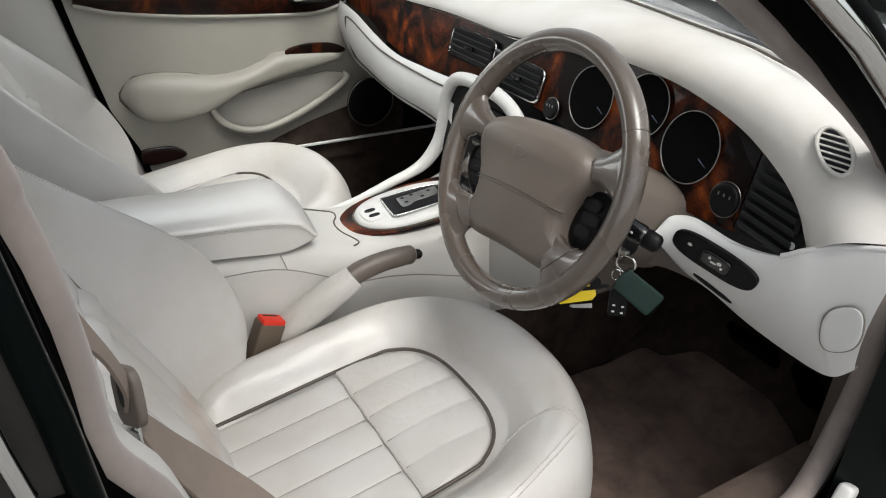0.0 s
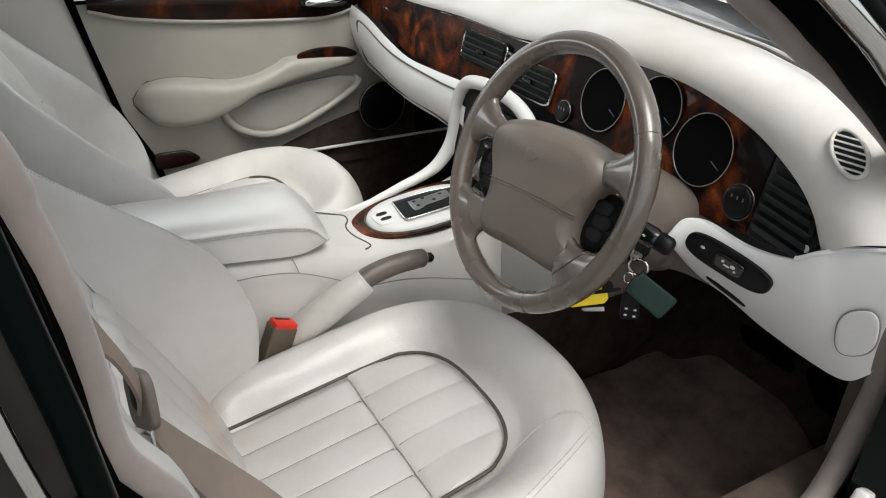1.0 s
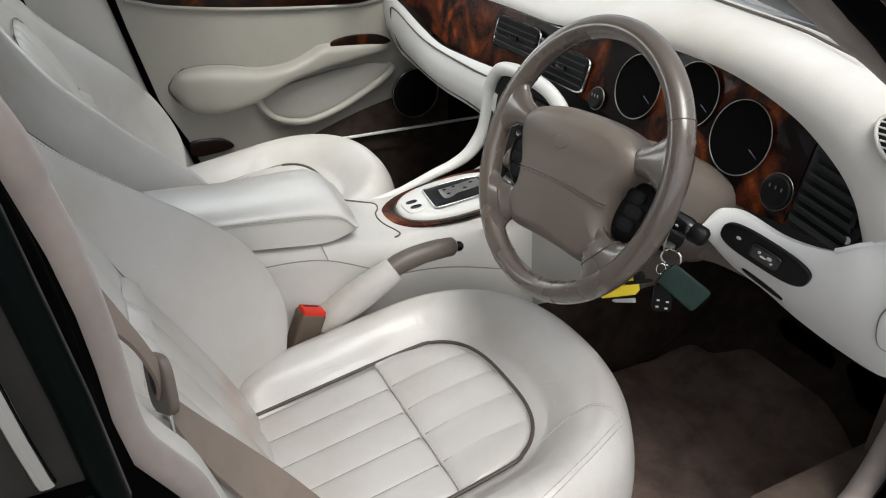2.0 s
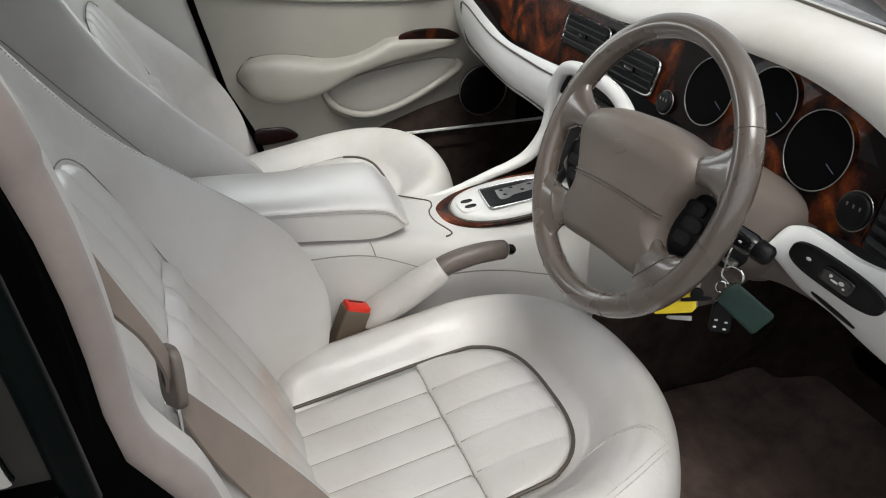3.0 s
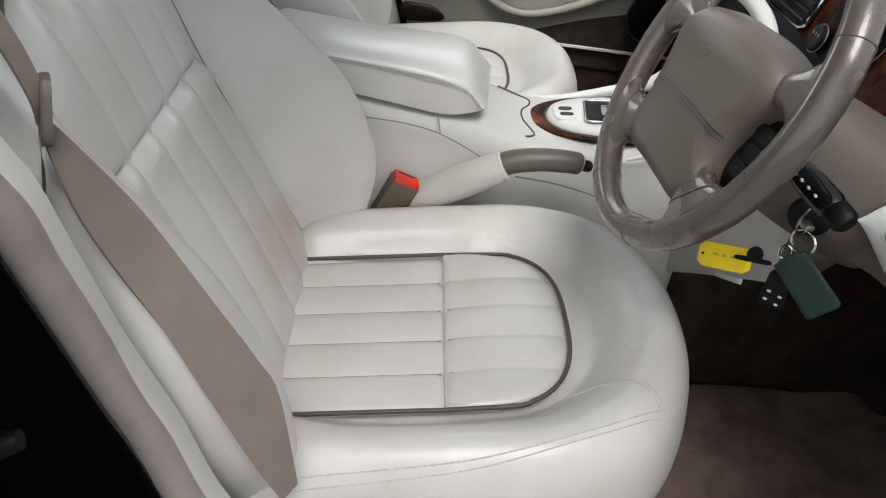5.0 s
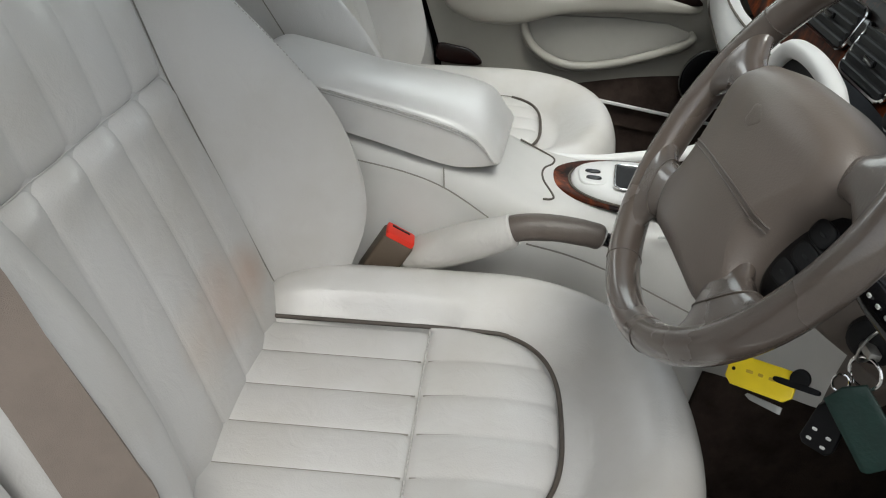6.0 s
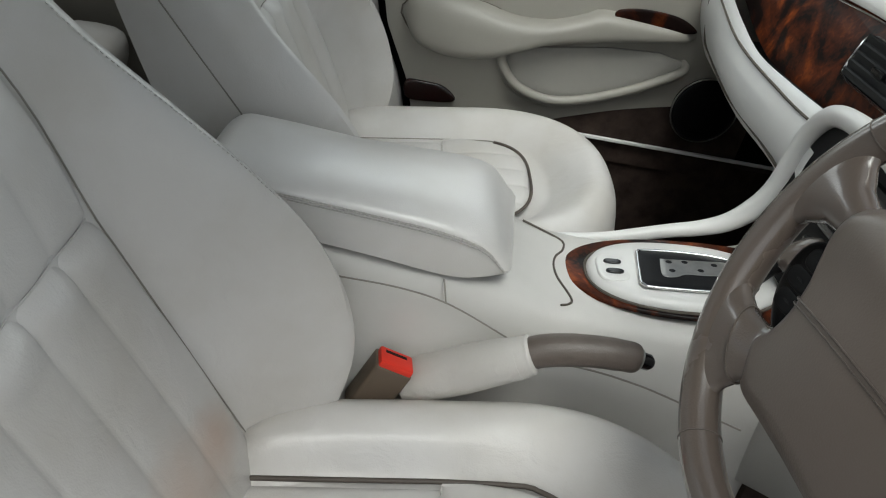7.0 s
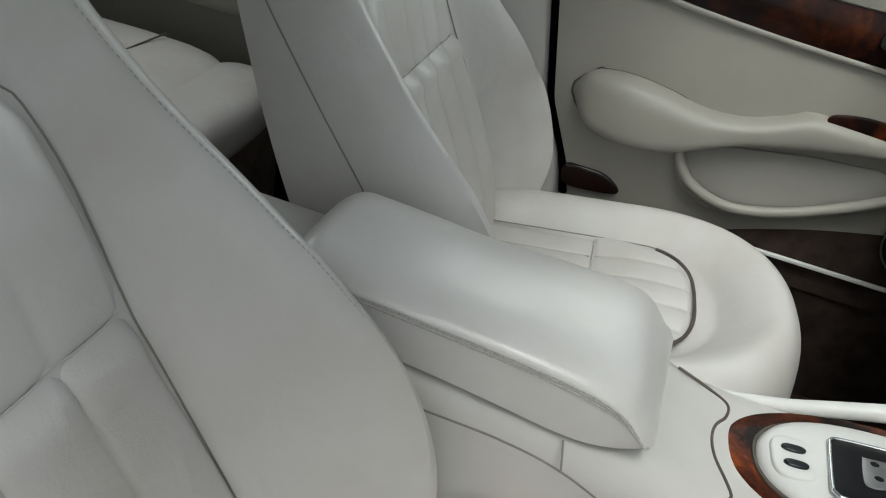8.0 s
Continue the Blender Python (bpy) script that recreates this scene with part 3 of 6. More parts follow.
# seams on the tunnel's driver flank
part("seam", tube(cr([(0.0, -0.0925, 0.422), (0.13, -0.0925, 0.418), (0.20, -0.0925, 0.415), (0.257, -0.0925, 0.403), (0.328, -0.0930, 0.370), (0.345, -0.0935, 0.360)], 50), 0.0010, 6), M_SEAM, body)
part("seam", tube([(0.247, -0.0790, 0.426), (0.250, -0.0860, 0.416), (0.253, -0.0925, 0.404)], 0.0010, 6), M_SEAM, body)
part("seam", tube(cr([(0.375, -0.1005, 0.352), (0.432, -0.104, 0.350), (0.484, -0.107, 0.342), (0.522, -0.110, 0.333), (0.62, -0.121, 0.308)], 40), 0.0012, 6), M_SEAM, body)


lid_low = smoothtab([(-0.04, 0.458), (0.10, 0.4475), (0.17, 0.4400), (0.23, 0.4320), (0.265, 0.4305), (0.29, 0.4345), (0.32, 0.4420)])
lid_seam = smoothtab([(-0.04, 0.500), (0.05, 0.4985), (0.14, 0.4925), (0.22, 0.4855), (0.265, 0.4785), (0.295, 0.4680), (0.318, 0.4460)])


def lid_fn(u, v):
    """The padded lid: flat flanks up to the stitched seam, a crowned top that falls away to the passenger side, a rounded nose."""
    x = -0.030 + u * 0.358
    b = min(u / 0.10, 1)
    e = (1 - (1 - b) ** 2.2) ** (1 / 2.2) if b < 1 else 1.0
    f = max(0.0, (u - 0.80) / 0.20)
    n = (1 - f ** 3.0) ** (1 / 3.0) if f < 1 else 0.0
    wd = 0.097 * (0.80 + 0.20 * e) * (1 - 0.16 * (1 - n))
    lo, se = lid_low(x), lid_seam(x)
    nose = 0.4425
    se = nose + (se - nose) * (0.15 + 0.85 * n)
    se = lo + (se - lo) * e
    far = lo + (se - lo) * (0.55 + 0.40 * min(max((u - 0.45) / 0.45, 0.0), 1.0))
    if v < 0.16:
        y, z = -wd * (0.972 + 0.028 * math.sin(v / 0.16 * math.pi / 2)), lo + (se - lo) * v / 0.16
    elif v > 0.84:
        k = (1 - v) / 0.16
        y, z = wd * (0.972 + 0.028 * math.sin(k * math.pi / 2)), lo + (far - lo) * k
        z -= 0.018 * (1 - k) * max(0.0, (x - 0.22) / 0.10)
    else:
        a = math.pi * (v - 0.16) / 0.68
        c, s_ = math.cos(a), math.sin(a)
        y, z = -wd * math.copysign(abs(c) ** 0.92, c), se + (far - se) * (1 - c) / 2 + 0.0245 * e * n * s_ ** 0.95
    x += max(0.0, (u - 0.7) / 0.3) * 0.016 * (y + wd) / (2 * wd) - max(0.0, (u - 0.7) / 0.3) * 0.010
    return Vector((x, 0.016 + y, z))


def lid_loft():
    bm = grid(lid_fn, 64, 72)
    bmesh.ops.remove_doubles(bm, verts=bm.verts, dist=1e-5)
    return bm


lid = part("armrest_lid", lid_loft(), leather("cream_lid_leather", (0.68, 0.665, 0.65), rough=0.30, wrinkle=0.025, coat=0.65, gloss=0.28), console, "padded cream leather armrest lid")
for k, m_ in ((0.158, M_STITCH), (0.148, M_STITCH), (0.170, M_STITCH)):
    pts = [lid_fn(u, k) + Vector((0, -0.0009, 0.0004)) for u in np.linspace(0.07, 0.985, 70)]
    part("stitching", tube(pts, 0.0007, 6), m_, lid)


# joint between the console's rear plate and the selector plate
part("joint", tube(cr([(x, y, con_top(x) + 0.0006) for x, y in [(0.352, 0.100), (0.385, 0.093), (0.405, 0.080), (0.403, 0.060), (0.391, 0.040), (0.386, 0.018), (0.388, -0.006), (0.397, -0.030), (0.401, -0.046), (0.395, -0.055), (0.386, -0.060)]], 70), 0.0015, 6), M_GROOVE, body)


def on_con(a, b, h):
    return Vector((a, b, 0.399 + (a - 0.45) * 0.10 + h))


part("walnut_surround", slab(oval(0.165, 0.083, 120, 2.3, (0.565, 0.022)), 0.005, on_con, bev=0.003), M_WOOD, console, "lacquered walnut surround")
bez = part("selector_bezel", slab(oval(0.116, 0.068, 96, 2.3, (0.543, 0.016)), 0.016, on_con, dome=0.006, bev=0.009), M_WHITE_DIM, console, "pale oval gear selector bezel")
part("bezel_joint", tube([on_con(a, b, 0.006) for a, b in oval(0.118, 0.070, 60, 2.3, (0.543, 0.016))], 0.002, 6, closed=True), M_GROOVE, bez)
GATE = [(0.489, 0.034), (0.491, 0.043), (0.500, 0.047), (0.54, 0.048), (0.58, 0.045), (0.606, 0.036), (0.620, 0.018), (0.623, -0.004), (0.617, -0.021), (0.60, -0.028), (0.55, -0.030), (0.495, -0.029), (0.485, -0.025), (0.483, -0.016)]
gate_line = lambda k, h: [on_con(0.560 + (p.x - 0.560) * k, 0.012 + (p.y - 0.012) * k, h) for p in cr([(a, b, 0) for a, b in GATE], 72, closed=True)]
gate = part("selector_gate", slab([(p.x, p.y) for p in cr([(a, b, 0) for a, b in GATE], 72, closed=True)], 0.003, lambda a, b, h: on_con(a, b, 0.0195 + h), bev=0.001), M_BLACK, console, "black gear selector gate")
part("gate_rim", tube(gate_line(1.02, 0.0222), 0.0019, 8, closed=True), M_CHROME, gate)
part("gate_plate", slab([(p.x, p.y) for p in cr([(a, b, 0) for a, b in [(0.514, 0.027), (0.519, 0.030), (0.56, 0.031), (0.594, 0.032), (0.598, 0.026), (0.592, 0.006), (0.57, 0.001), (0.54, 0.000), (0.528, -0.006), (0.516, -0.008), (0.510, -0.002)]], 60, closed=True)], 0.0010, lambda a, b, h: on_con(a, b, 0.0222 + h), bev=0.0004), M_DULL, gate, "brushed metal shift pattern plate")
for a, b in ((0.524, 0.024), (0.544, 0.026), (0.524, 0.006), (0.560, 0.010), (0.580, 0.024)):
    part("gate_mark", slab(oval(0.0042, 0.0034, 8), 0.0006, lambda p, q, h, a=a, b=b: on_con(a + p, b + q, 0.0229 + h), bev=0.0003), M_BLACK, gate)
plate = part("switch_plate", slab(oval(0.020, 0.027, 32, 3.2, (0.455, 0.011)), 0.004, lambda a, b, h: on_con(a, b, 0.015 + h), bev=0.002), M_WHITE_DIM, console, "pale plate with two dark buttons")
for b in (0.021, 0.001):
    part("button", slab(oval(0.011, 0.0048, 24, 2.4, (0.455, b)), 0.003, lambda p, q, h: on_con(p, q, 0.0185 + h), bev=0.0015), M_GLOSSB, plate, "dark oblong button")
lever = thing("gear_lever", (0.632, 0.0, 0.42), "dark leather gear selector lever in the console gate", "gear lever")
part("shaft", tube([(0.630, 0.010, 0.436), (0.640, 0.006, 0.455), (0.655, 0.0, 0.475)], [0.009, 0.008, 0.010], 12), M_BLACK, lever)
part("knob", tube(cr([(0.648, 0.004, 0.462), (0.660, -0.004, 0.480), (0.675, -0.015, 0.495), (0.68, -0.022, 0.498)], 12), [0.010, 0.016, 0.019, 0.021, 0.022, 0.023, 0.023, 0.022, 0.021, 0.018, 0.013, 0.006], 16), M_TAUPE, lever, "taupe leather knob")

# arched pale frame of the centre stack
arch_pts = cr([(0.33, 0.086, 0.400), (0.40, 0.104, 0.392), (0.471, 0.118, 0.395), (0.514, 0.124, 0.4035), (0.557, 0.126, 0.4165), (0.592, 0.126, 0.427), (0.627, 0.126, 0.4435), (0.653, 0.126, 0.471), (0.667, 0.126, 0.502), (0.672, 0.126, 0.542), (0.673, 0.121, 0.585), (0.673, 0.098, 0.618), (0.672, 0.063, 0.632), (0.672, 0.01, 0.637), (0.672, -0.049, 0.634), (0.672, -0.090, 0.624), (0.671, -0.122, 0.604), (0.668, -0.136, 0.570), (0.663, -0.132, 0.53), (0.645, -0.115, 0.465), (0.60, -0.100, 0.425), (0.54, -0.092, 0.398)], 110)
part("stack_frame", tube(arch_pts, [lerp([(0, 0.003), (14, 0.0085), (26, 0.0105), (36, 0.0145), (44, 0.0145), (56, 0.0130), (92, 0.0130), (109, 0.002)], i) for i in range(110)], 14), M_WHITE_DIM, console, "pale arched frame round the centre stack")


def stack_at(u, v):
    half = lerp([(0, 0.104), (0.45, 0.122), (0.75, 0.120), (0.92, 0.100), (1, 0.070)], v)
    return Vector((lerp([(0.44, 0.652), (0.53, 0.672), (0.625, 0.680)], 0.44 + 0.185 * v), -0.005 + half * (2 * u - 1), 0.44 + 0.185 * v))


stack = part("stack_panel", grid(stack_at, 12, 12), M_BLACK, console, "black centre stack controls")
for v in (0.85, 0.66, 0.48, 0.32):
    part("stack_button", box(stack_at(0.35, v) + Vector((-0.003, 0, 0)), (0.010, 0.10, 0.014), 0.003), M_GLOSSB, stack)

# ---- handbrake ----
hb = thing("handbrake", (0.28, -0.145, 0.28), "handbrake with cream gaiter and taupe leather grip", "handbrake")
def gaiter_fn(u, v):
    """A leather sleeve, broad where it leaves the tunnel, gathered at the grip, with soft folds."""
    ax = cr([(0.226, -0.108, 0.296), (0.252, -0.116, 0.318), (0.295, -0.128, 0.352), (0.335, -0.137, 0.380), (0.350, -0.139, 0.392)], 40)
    p = ax[min(int(u * 39), 39)]
    w, h = lerp([(0, 0.026), (0.2, 0.030), (0.5, 0.028), (0.8, 0.0235), (0.95, 0.0215), (1, 0.016)], u), lerp([(0, 0.020), (0.2, 0.026), (0.5, 0.026), (0.8, 0.0235), (0.95, 0.021), (1, 0.016)], u)
    t = 2 * math.pi * v
    k = 1 + 0.035 * math.sin(9 * u + 3 * math.sin(t)) * math.sin(math.pi * min(u * 1.2, 1)) + 0.05 * max(0.0, 1 - abs(u - 0.93) / 0.04)
    return p + k * (w * math.cos(t) * Vector((0.10, 0.99, 0.0)) + h * math.sin(t) * Vector((-0.55, 0.0, 0.83)))


part("gaiter", grid(gaiter_fn, 40, 32, cv=True), leather("gaiter_leather", (0.56, 0.54, 0.515), wrinkle=0.7), hb, "cream leather gaiter")
part("grip", tube(cr([(0.338, -0.140, 0.387), (0.36, -0.139, 0.398), (0.40, -0.140, 0.407), (0.44, -0.141, 0.409), (0.458, -0.141, 0.407)], 24), [0.014, 0.0165, 0.0175] + [0.0175] * 8 + [0.017] * 6 + [0.0165] * 4 + [0.016, 0.015, 0.012], 16, flat=0.95), M_GRIP, hb, "dark taupe leather grip")
part("button", tube([(0.455, -0.141, 0.408), (0.470, -0.141, 0.405), (0.474, -0.141, 0.404)], [0.009, 0.009, 0.006], 12), M_GLOSSB, hb, "black release button")
part("button_collar", tube([(0.452, -0.141, 0.408), (0.459, -0.141, 0.4065)], 0.0125, 16), M_DULL, hb, "dull metal collar")

# ---- seat belt buckle ----
bk = thing("belt_buckle", (0.20, -0.135, 0.25), "taupe seat belt buckle with red release button", "belt buckle")
BM_ = pose(0, 0, 0, 0, 22, 6)
part("stalk", box((0.172, -0.124, 0.258), (0.026, 0.016, 0.07), 0.004, BM_), M_BLACK, bk)
bb = part("housing", box((0.195, -0.125, 0.302), (0.044, 0.030, 0.076), 0.005, BM_, seg=3), M_BUCKLE, bk, "taupe plastic housing")
part("red_button", box((0.2100, -0.125, 0.3395), (0.040, 0.026, 0.009), 0.003, BM_), M_RED, bb, "bright red release button")
part("slot", box((0.2098, -0.119, 0.3437), (0.026, 0.004, 0.0016), 0, BM_), M_BLACK, bb)

# ---- dashboard ----
dash = thing("dashboard", (0.80, 0.0, 0.45), "cream leather dashboard with walnut fascia, gauges and vents", "dashboard")


def fx(z):
    return 0.70 + 0.25 * (z - 0.67)


def on_fas(y, z, h):
    """A point of the fascia's face, h proud of it."""
    return Vector((fx(z) + 0.022 - h * 0.97, y, z + h * 0.243))


EDGE = [(0.74, 0.700), (0.55, 0.712), (0.37, 0.718), (0.206, 0.726), (0.08, 0.727), (-0.012, 0.728), (-0.14, 0.742), (-0.268, 0.752), (-0.387, 0.751), (-0.464, 0.741), (-0.528, 0.726), (-0.572, 0.709), (-0.615, 0.687), (-0.645, 0.664), (-0.660, 0.640), (-0.668, 0.614)]
OUT = [(0.99, 0.76, 0.74), (0.98, 0.55, 0.755), (0.97, 0.37, 0.765), (0.965, 0.2, 0.772), (0.955, 0.08, 0.776), (0.946, -0.039, 0.78), (0.93, -0.14, 0.78), (0.906, -0.26, 0.78), (0.88, -0.392, 0.78), (0.845, -0.48, 0.78), (0.815, -0.55, 0.78), (0.79, -0.62, 0.778), (0.768, -0.672, 0.765), (0.754, -0.700, 0.74), (0.742, -0.726, 0.705), (0.734, -0.752, 0.660)]
NE = 90
e_pts = cr([(fx(z) + lerp([(0.614, 0.020), (0.64, 0.006), (0.664, 0.0)], z) if y < -0.6 else fx(z), y, z) for y, z in EDGE], NE)
o_pts = cr(OUT, NE)


def pad_at(u, v):
    f = u * (NE - 1)
    i = min(int(f), NE - 2)
    t = f - i
    E_, O_ = e_pts[i].lerp(e_pts[i + 1], t), o_pts[i].lerp(o_pts[i + 1], t)
    if v < 0.12:
        s = v / 0.12
        return E_ + Vector((0.02 * (1 - s) - 0.006 * math.sin(s * math.pi), 0, -0.002 * math.sin(s * math.pi)))
    s = (v - 0.12) / 0.88
    end = max(0.0, (u - 0.62) / 0.38)
    lift = Vector((-0.012 - 0.012 * end, 0.0 - 0.012 * end, 0.034 - 0.012 * end))
    return E_.lerp(O_, s) + lift * (math.sin(math.pi * s ** 0.62))


part("dash_top", grid(pad_at, 120, 34), M_PAD, dash, "smooth cream leather dash top")
part("windscreen_seal", tube(cr([Vector(p) + Vector((0.0, 0, 0.004)) for p in OUT[:12]], 60), 0.004, 8), M_TRIM, dash)
part("demister_slot", tube(cr([Vector(p) + Vector((-0.022, 0.004, 0.010)) for p in OUT[1:11]], 60), 0.0022, 6), M_GROOVE, dash)

LOW = smoothtab([(-0.67, 0.612), (-0.645, 0.603), (-0.58, 0.596), (-0.45, 0.588), (-0.30, 0.60), (-0.15, 0.622), (0.0, 0.625), (0.131, 0.606), (0.25, 0.600), (0.368, 0.598), (0.48, 0.616), (0.582, 0.640), (0.74, 0.650)])
e_rows = sorted((p.y, p.z) for p in e_pts if p.y > -0.655)


def wood_fn(u, v):
    y = -0.655 + u * 1.39
    lo, hi = LOW(y), lerp(e_rows, y) + 0.008
    return on_fas(y, lo + (hi - lo) * v, 0.004 * math.sin(math.pi * v) - 0.004)


part("walnut_fascia", grid(wood_fn, 140, 12), M_WOOD, dash, "glossy burr walnut fascia")


def vent(c, w, h, slats, skew=0.0, knob=True):
    """A black louvred outlet on the fascia, its slats and rim as parts."""
    def put(a, b, k):
        return on_fas(c[0] + a, c[1] + b + a * skew, k)
    v = part("air_vent", slab([(a, b) for a, b in oval(w, h, 36, 7)], 0.006, lambda a, b, k: put(a, b, k), bev=0.002), M_BLACK, dash, "black louvred air vent")
    part("vent_rim", tube([put(a, b, 0.0065) for a, b in oval(w, h, 48, 7)], 0.0024, 6, closed=True), M_CHROME, v)
    for i in range(slats):
        b = -h * 0.78 + 1.56 * h * i / (slats - 1)
        sl = bmesh.new()
        loft([[put(-w * 0.92, b, 0.006), put(-w * 0.92, b + 0.006, 0.010), put(-w * 0.92, b + 0.004, 0.012), put(-w * 0.92, b - 0.003, 0.008)], [put(w * 0.92, b, 0.006), put(w * 0.92, b + 0.006, 0.010), put(w * 0.92, b + 0.004, 0.012), put(w * 0.92, b - 0.003, 0.008)]], True, sl)
        part("slat", sl, M_SLAT, v)
    if knob:
        part("vent_slider", box(put(0.0, 0.0, 0.013), (0.006, 0.026, 0.008), 0.002), M_GLOSSB, v)


vent((0.109, 0.673), 0.075, 0.028, 5)
vent((-0.054, 0.660), 0.066, 0.029, 5)
part("fascia_bead", tube(cr([on_fas(y, lerp(e_rows, y) - 0.010, 0.003) for y in np.linspace(0.30, -0.14, 12)], 60), 0.0014, 6), M_CHROME, dash, "thin bright bead along the fascia")
part("hazard_switch", slab(oval(0.012, 0.018, 24, 4, (0.022, 0.675)), 0.008, on_fas, bev=0.003), M_GLOSSB, dash)


def rv(a, b, k):
    return on_fas(-0.618 + a, 0.652 + b + a * 0.12, k)


vr = part("air_vent", slab([(0.056, 0.046), (0.040, 0.055), (0.012, 0.042), (-0.018, 0.024), (-0.036, 0.002), (-0.043, -0.018), (-0.040, -0.034), (-0.028, -0.042), (0.0, -0.054), (0.03, -0.060), (0.048, -0.062), (0.053, -0.056), (0.055, 0.0)], 0.006, rv, bev=0.002), M_BLACK, dash, "black louvred outer air vent")
for i in range(7):
    b = 0.032 - i * 0.0135
    w0 = -0.034 + max(0, b) * 0.9
    sl = loft([[rv(w0 + 0.004, b, 0.006), rv(w0 + 0.004, b + 0.006, 0.011), rv(w0 + 0.004, b + 0.003, 0.012), rv(w0 + 0.004, b - 0.003, 0.008)], [rv(0.048, b, 0.006), rv(0.048, b + 0.006, 0.011), rv(0.048, b + 0.003, 0.012), rv(0.048, b - 0.003, 0.008)]])
    part("slat", sl, M_SLAT, vr)
part("vent_joint", tube([rv(0.0585, 0.046, 0.004), rv(0.0575, 0.0, 0.005), rv(0.0555, -0.060, 0.004)], 0.0018, 6), M_WOOD, vr)
part("vent_wheel", box(rv(-0.030, -0.008, 0.010), (0.008, 0.008, 0.022), 0.003), M_BLACK, vr)
part("vent_mark", slab(oval(0.0045, 0.0045, 14, 2, (-0.030, -0.034)), 0.003, lambda a, b, h: rv(a, b, 0.005 + h), bev=0.001), M_PRINT, vr, "small white dot")


def gauge(y, z, r):
    """A deep round dial: chrome ring, black tunnel and face with faint ticks and a needle."""
    put = lambda a, b, h: on_fas(y + a, z + b, h)
    ring = [(r * math.cos(t), r * math.sin(t)) for t in (2 * math.pi * i / 48 for i in range(48))]
    g = part("gauge", loft([[put(a, b, 0.003) for a, b in ring], [put(a, b, 0.0015) for a, b in [(p * 0.97, q * 0.97) for p, q in ring]], [put(a * 0.93, b * 0.93, 0.001) for a, b in ring], [put(a * 0.02, b * 0.02, 0.0009) for a, b in ring]]), M_DIAL, dash, "round black gauge")
    part("chrome_ring", tube([put(a, b, 0.004) for a, b in ring], 0.0008, 8, closed=True), M_DULL, g)
    for i in range(5):
        t = radians(-38 + i * 17)
        c, s = math.cos(t), math.sin(t)
        part("tick", tube([put(-c * r * 0.80, s * r * 0.80, 0.0016), put(-c * r * 0.70, s * r * 0.70, 0.0016)], 0.0006, 5), M_FAINT, g)
    part("needle", tube([put(-r * 0.45 * math.cos(radians(335)), r * 0.45 * math.sin(radians(335)), 0.003), put(-r * 0.80 * math.cos(radians(335)), r * 0.80 * math.sin(radians(335)), 0.003)], [0.0009, 0.0005], 6), M_FAINT, g)


gauge(-0.238, 0.678, 0.048)
gauge(-0.350, 0.698, 0.045)
gauge(-0.452, 0.670, 0.049)


def knob(y, z, r):
    k = part("rotary_knob", slab(oval(r, r, 32, 2, (y, z)), 0.008, on_fas, bev=0.003), M_BLACK, dash, "black rotary knob")
    for i in (-1, 0, 1):
        part("knob_mark", box(on_fas(y + i * r * 0.42, z + r * 0.25, 0.0084), (0.0008, 0.0022, 0.0045), 0), M_DULL, k)
    part("knob_ring", tube([on_fas(y + 1.06 * r * math.cos(t), z + 1.06 * r * math.sin(t), 0.003) for t in (2 * math.pi * i / 40 for i in range(40))], 0.0008, 6, closed=True), M_DULL, k)


knob(-0.535, 0.628, 0.022)
knob(-0.156, 0.636, 0.017)

# pale lower panel on the driver's side
TOP = [(0.662, -0.480, 0.562), (0.666, -0.486, 0.590), (0.675, -0.512, 0.598), (0.680, -0.58, 0.592), (0.686, -0.64, 0.602), (0.690, -0.672, 0.624), (0.702, -0.700, 0.641), (0.716, -0.775, 0.668)]
BOT = [(0.662, -0.481, 0.556), (0.675, -0.493, 0.531), (0.692, -0.515, 0.508), (0.712, -0.55, 0.490), (0.735, -0.60, 0.462), (0.745, -0.668, 0.449), (0.746, -0.722, 0.452), (0.738, -0.752, 0.486)]
t_pts, b_pts = cr(TOP, 60), cr(BOT, 60)


def low_at(u, v):
    f = u * 59
    i = min(int(f), 58)
    t = f - i
    A, B = t_pts[i].lerp(t_pts[i + 1], t), b_pts[i].lerp(b_pts[i + 1], t)
    if v < 0.08:
        return A + Vector((0.014 * (1 - v / 0.08), 0, -0.003 * (1 - v / 0.08)))
    if v > 0.92:
        s = (v - 0.92) / 0.08
        return B + Vector((0.03 * s * (1 - 0.8 * u ** 4), 0.0, 0.004 * s))
    s = (v - 0.08) / 0.84
    return A.lerp(B, s) + Vector((-0.020, 0, 0.004)) * max(0.0, math.sin(math.pi * s)) ** 0.8


low = part("knee_panel", grid(low_at, 70, 26), M_WHITE, dash, "pale satin lower dash panel")


def on_low(u0, v0):
    """A frame on the knee panel: returns place(a, b, h), a outwards to the door, b up."""
    p = low_at(u0, v0)
    du = (low_at(u0 + 0.02, v0) - low_at(u0 - 0.02, v0)).normalized()
    dv = (low_at(u0, v0 - 0.04) - low_at(u0, v0 + 0.04)).normalized()
    n = du.cross(dv).normalized()
    if n.x > 0:
        n = -n
    return lambda a, b, h: p + du * a + dv * b + n * h


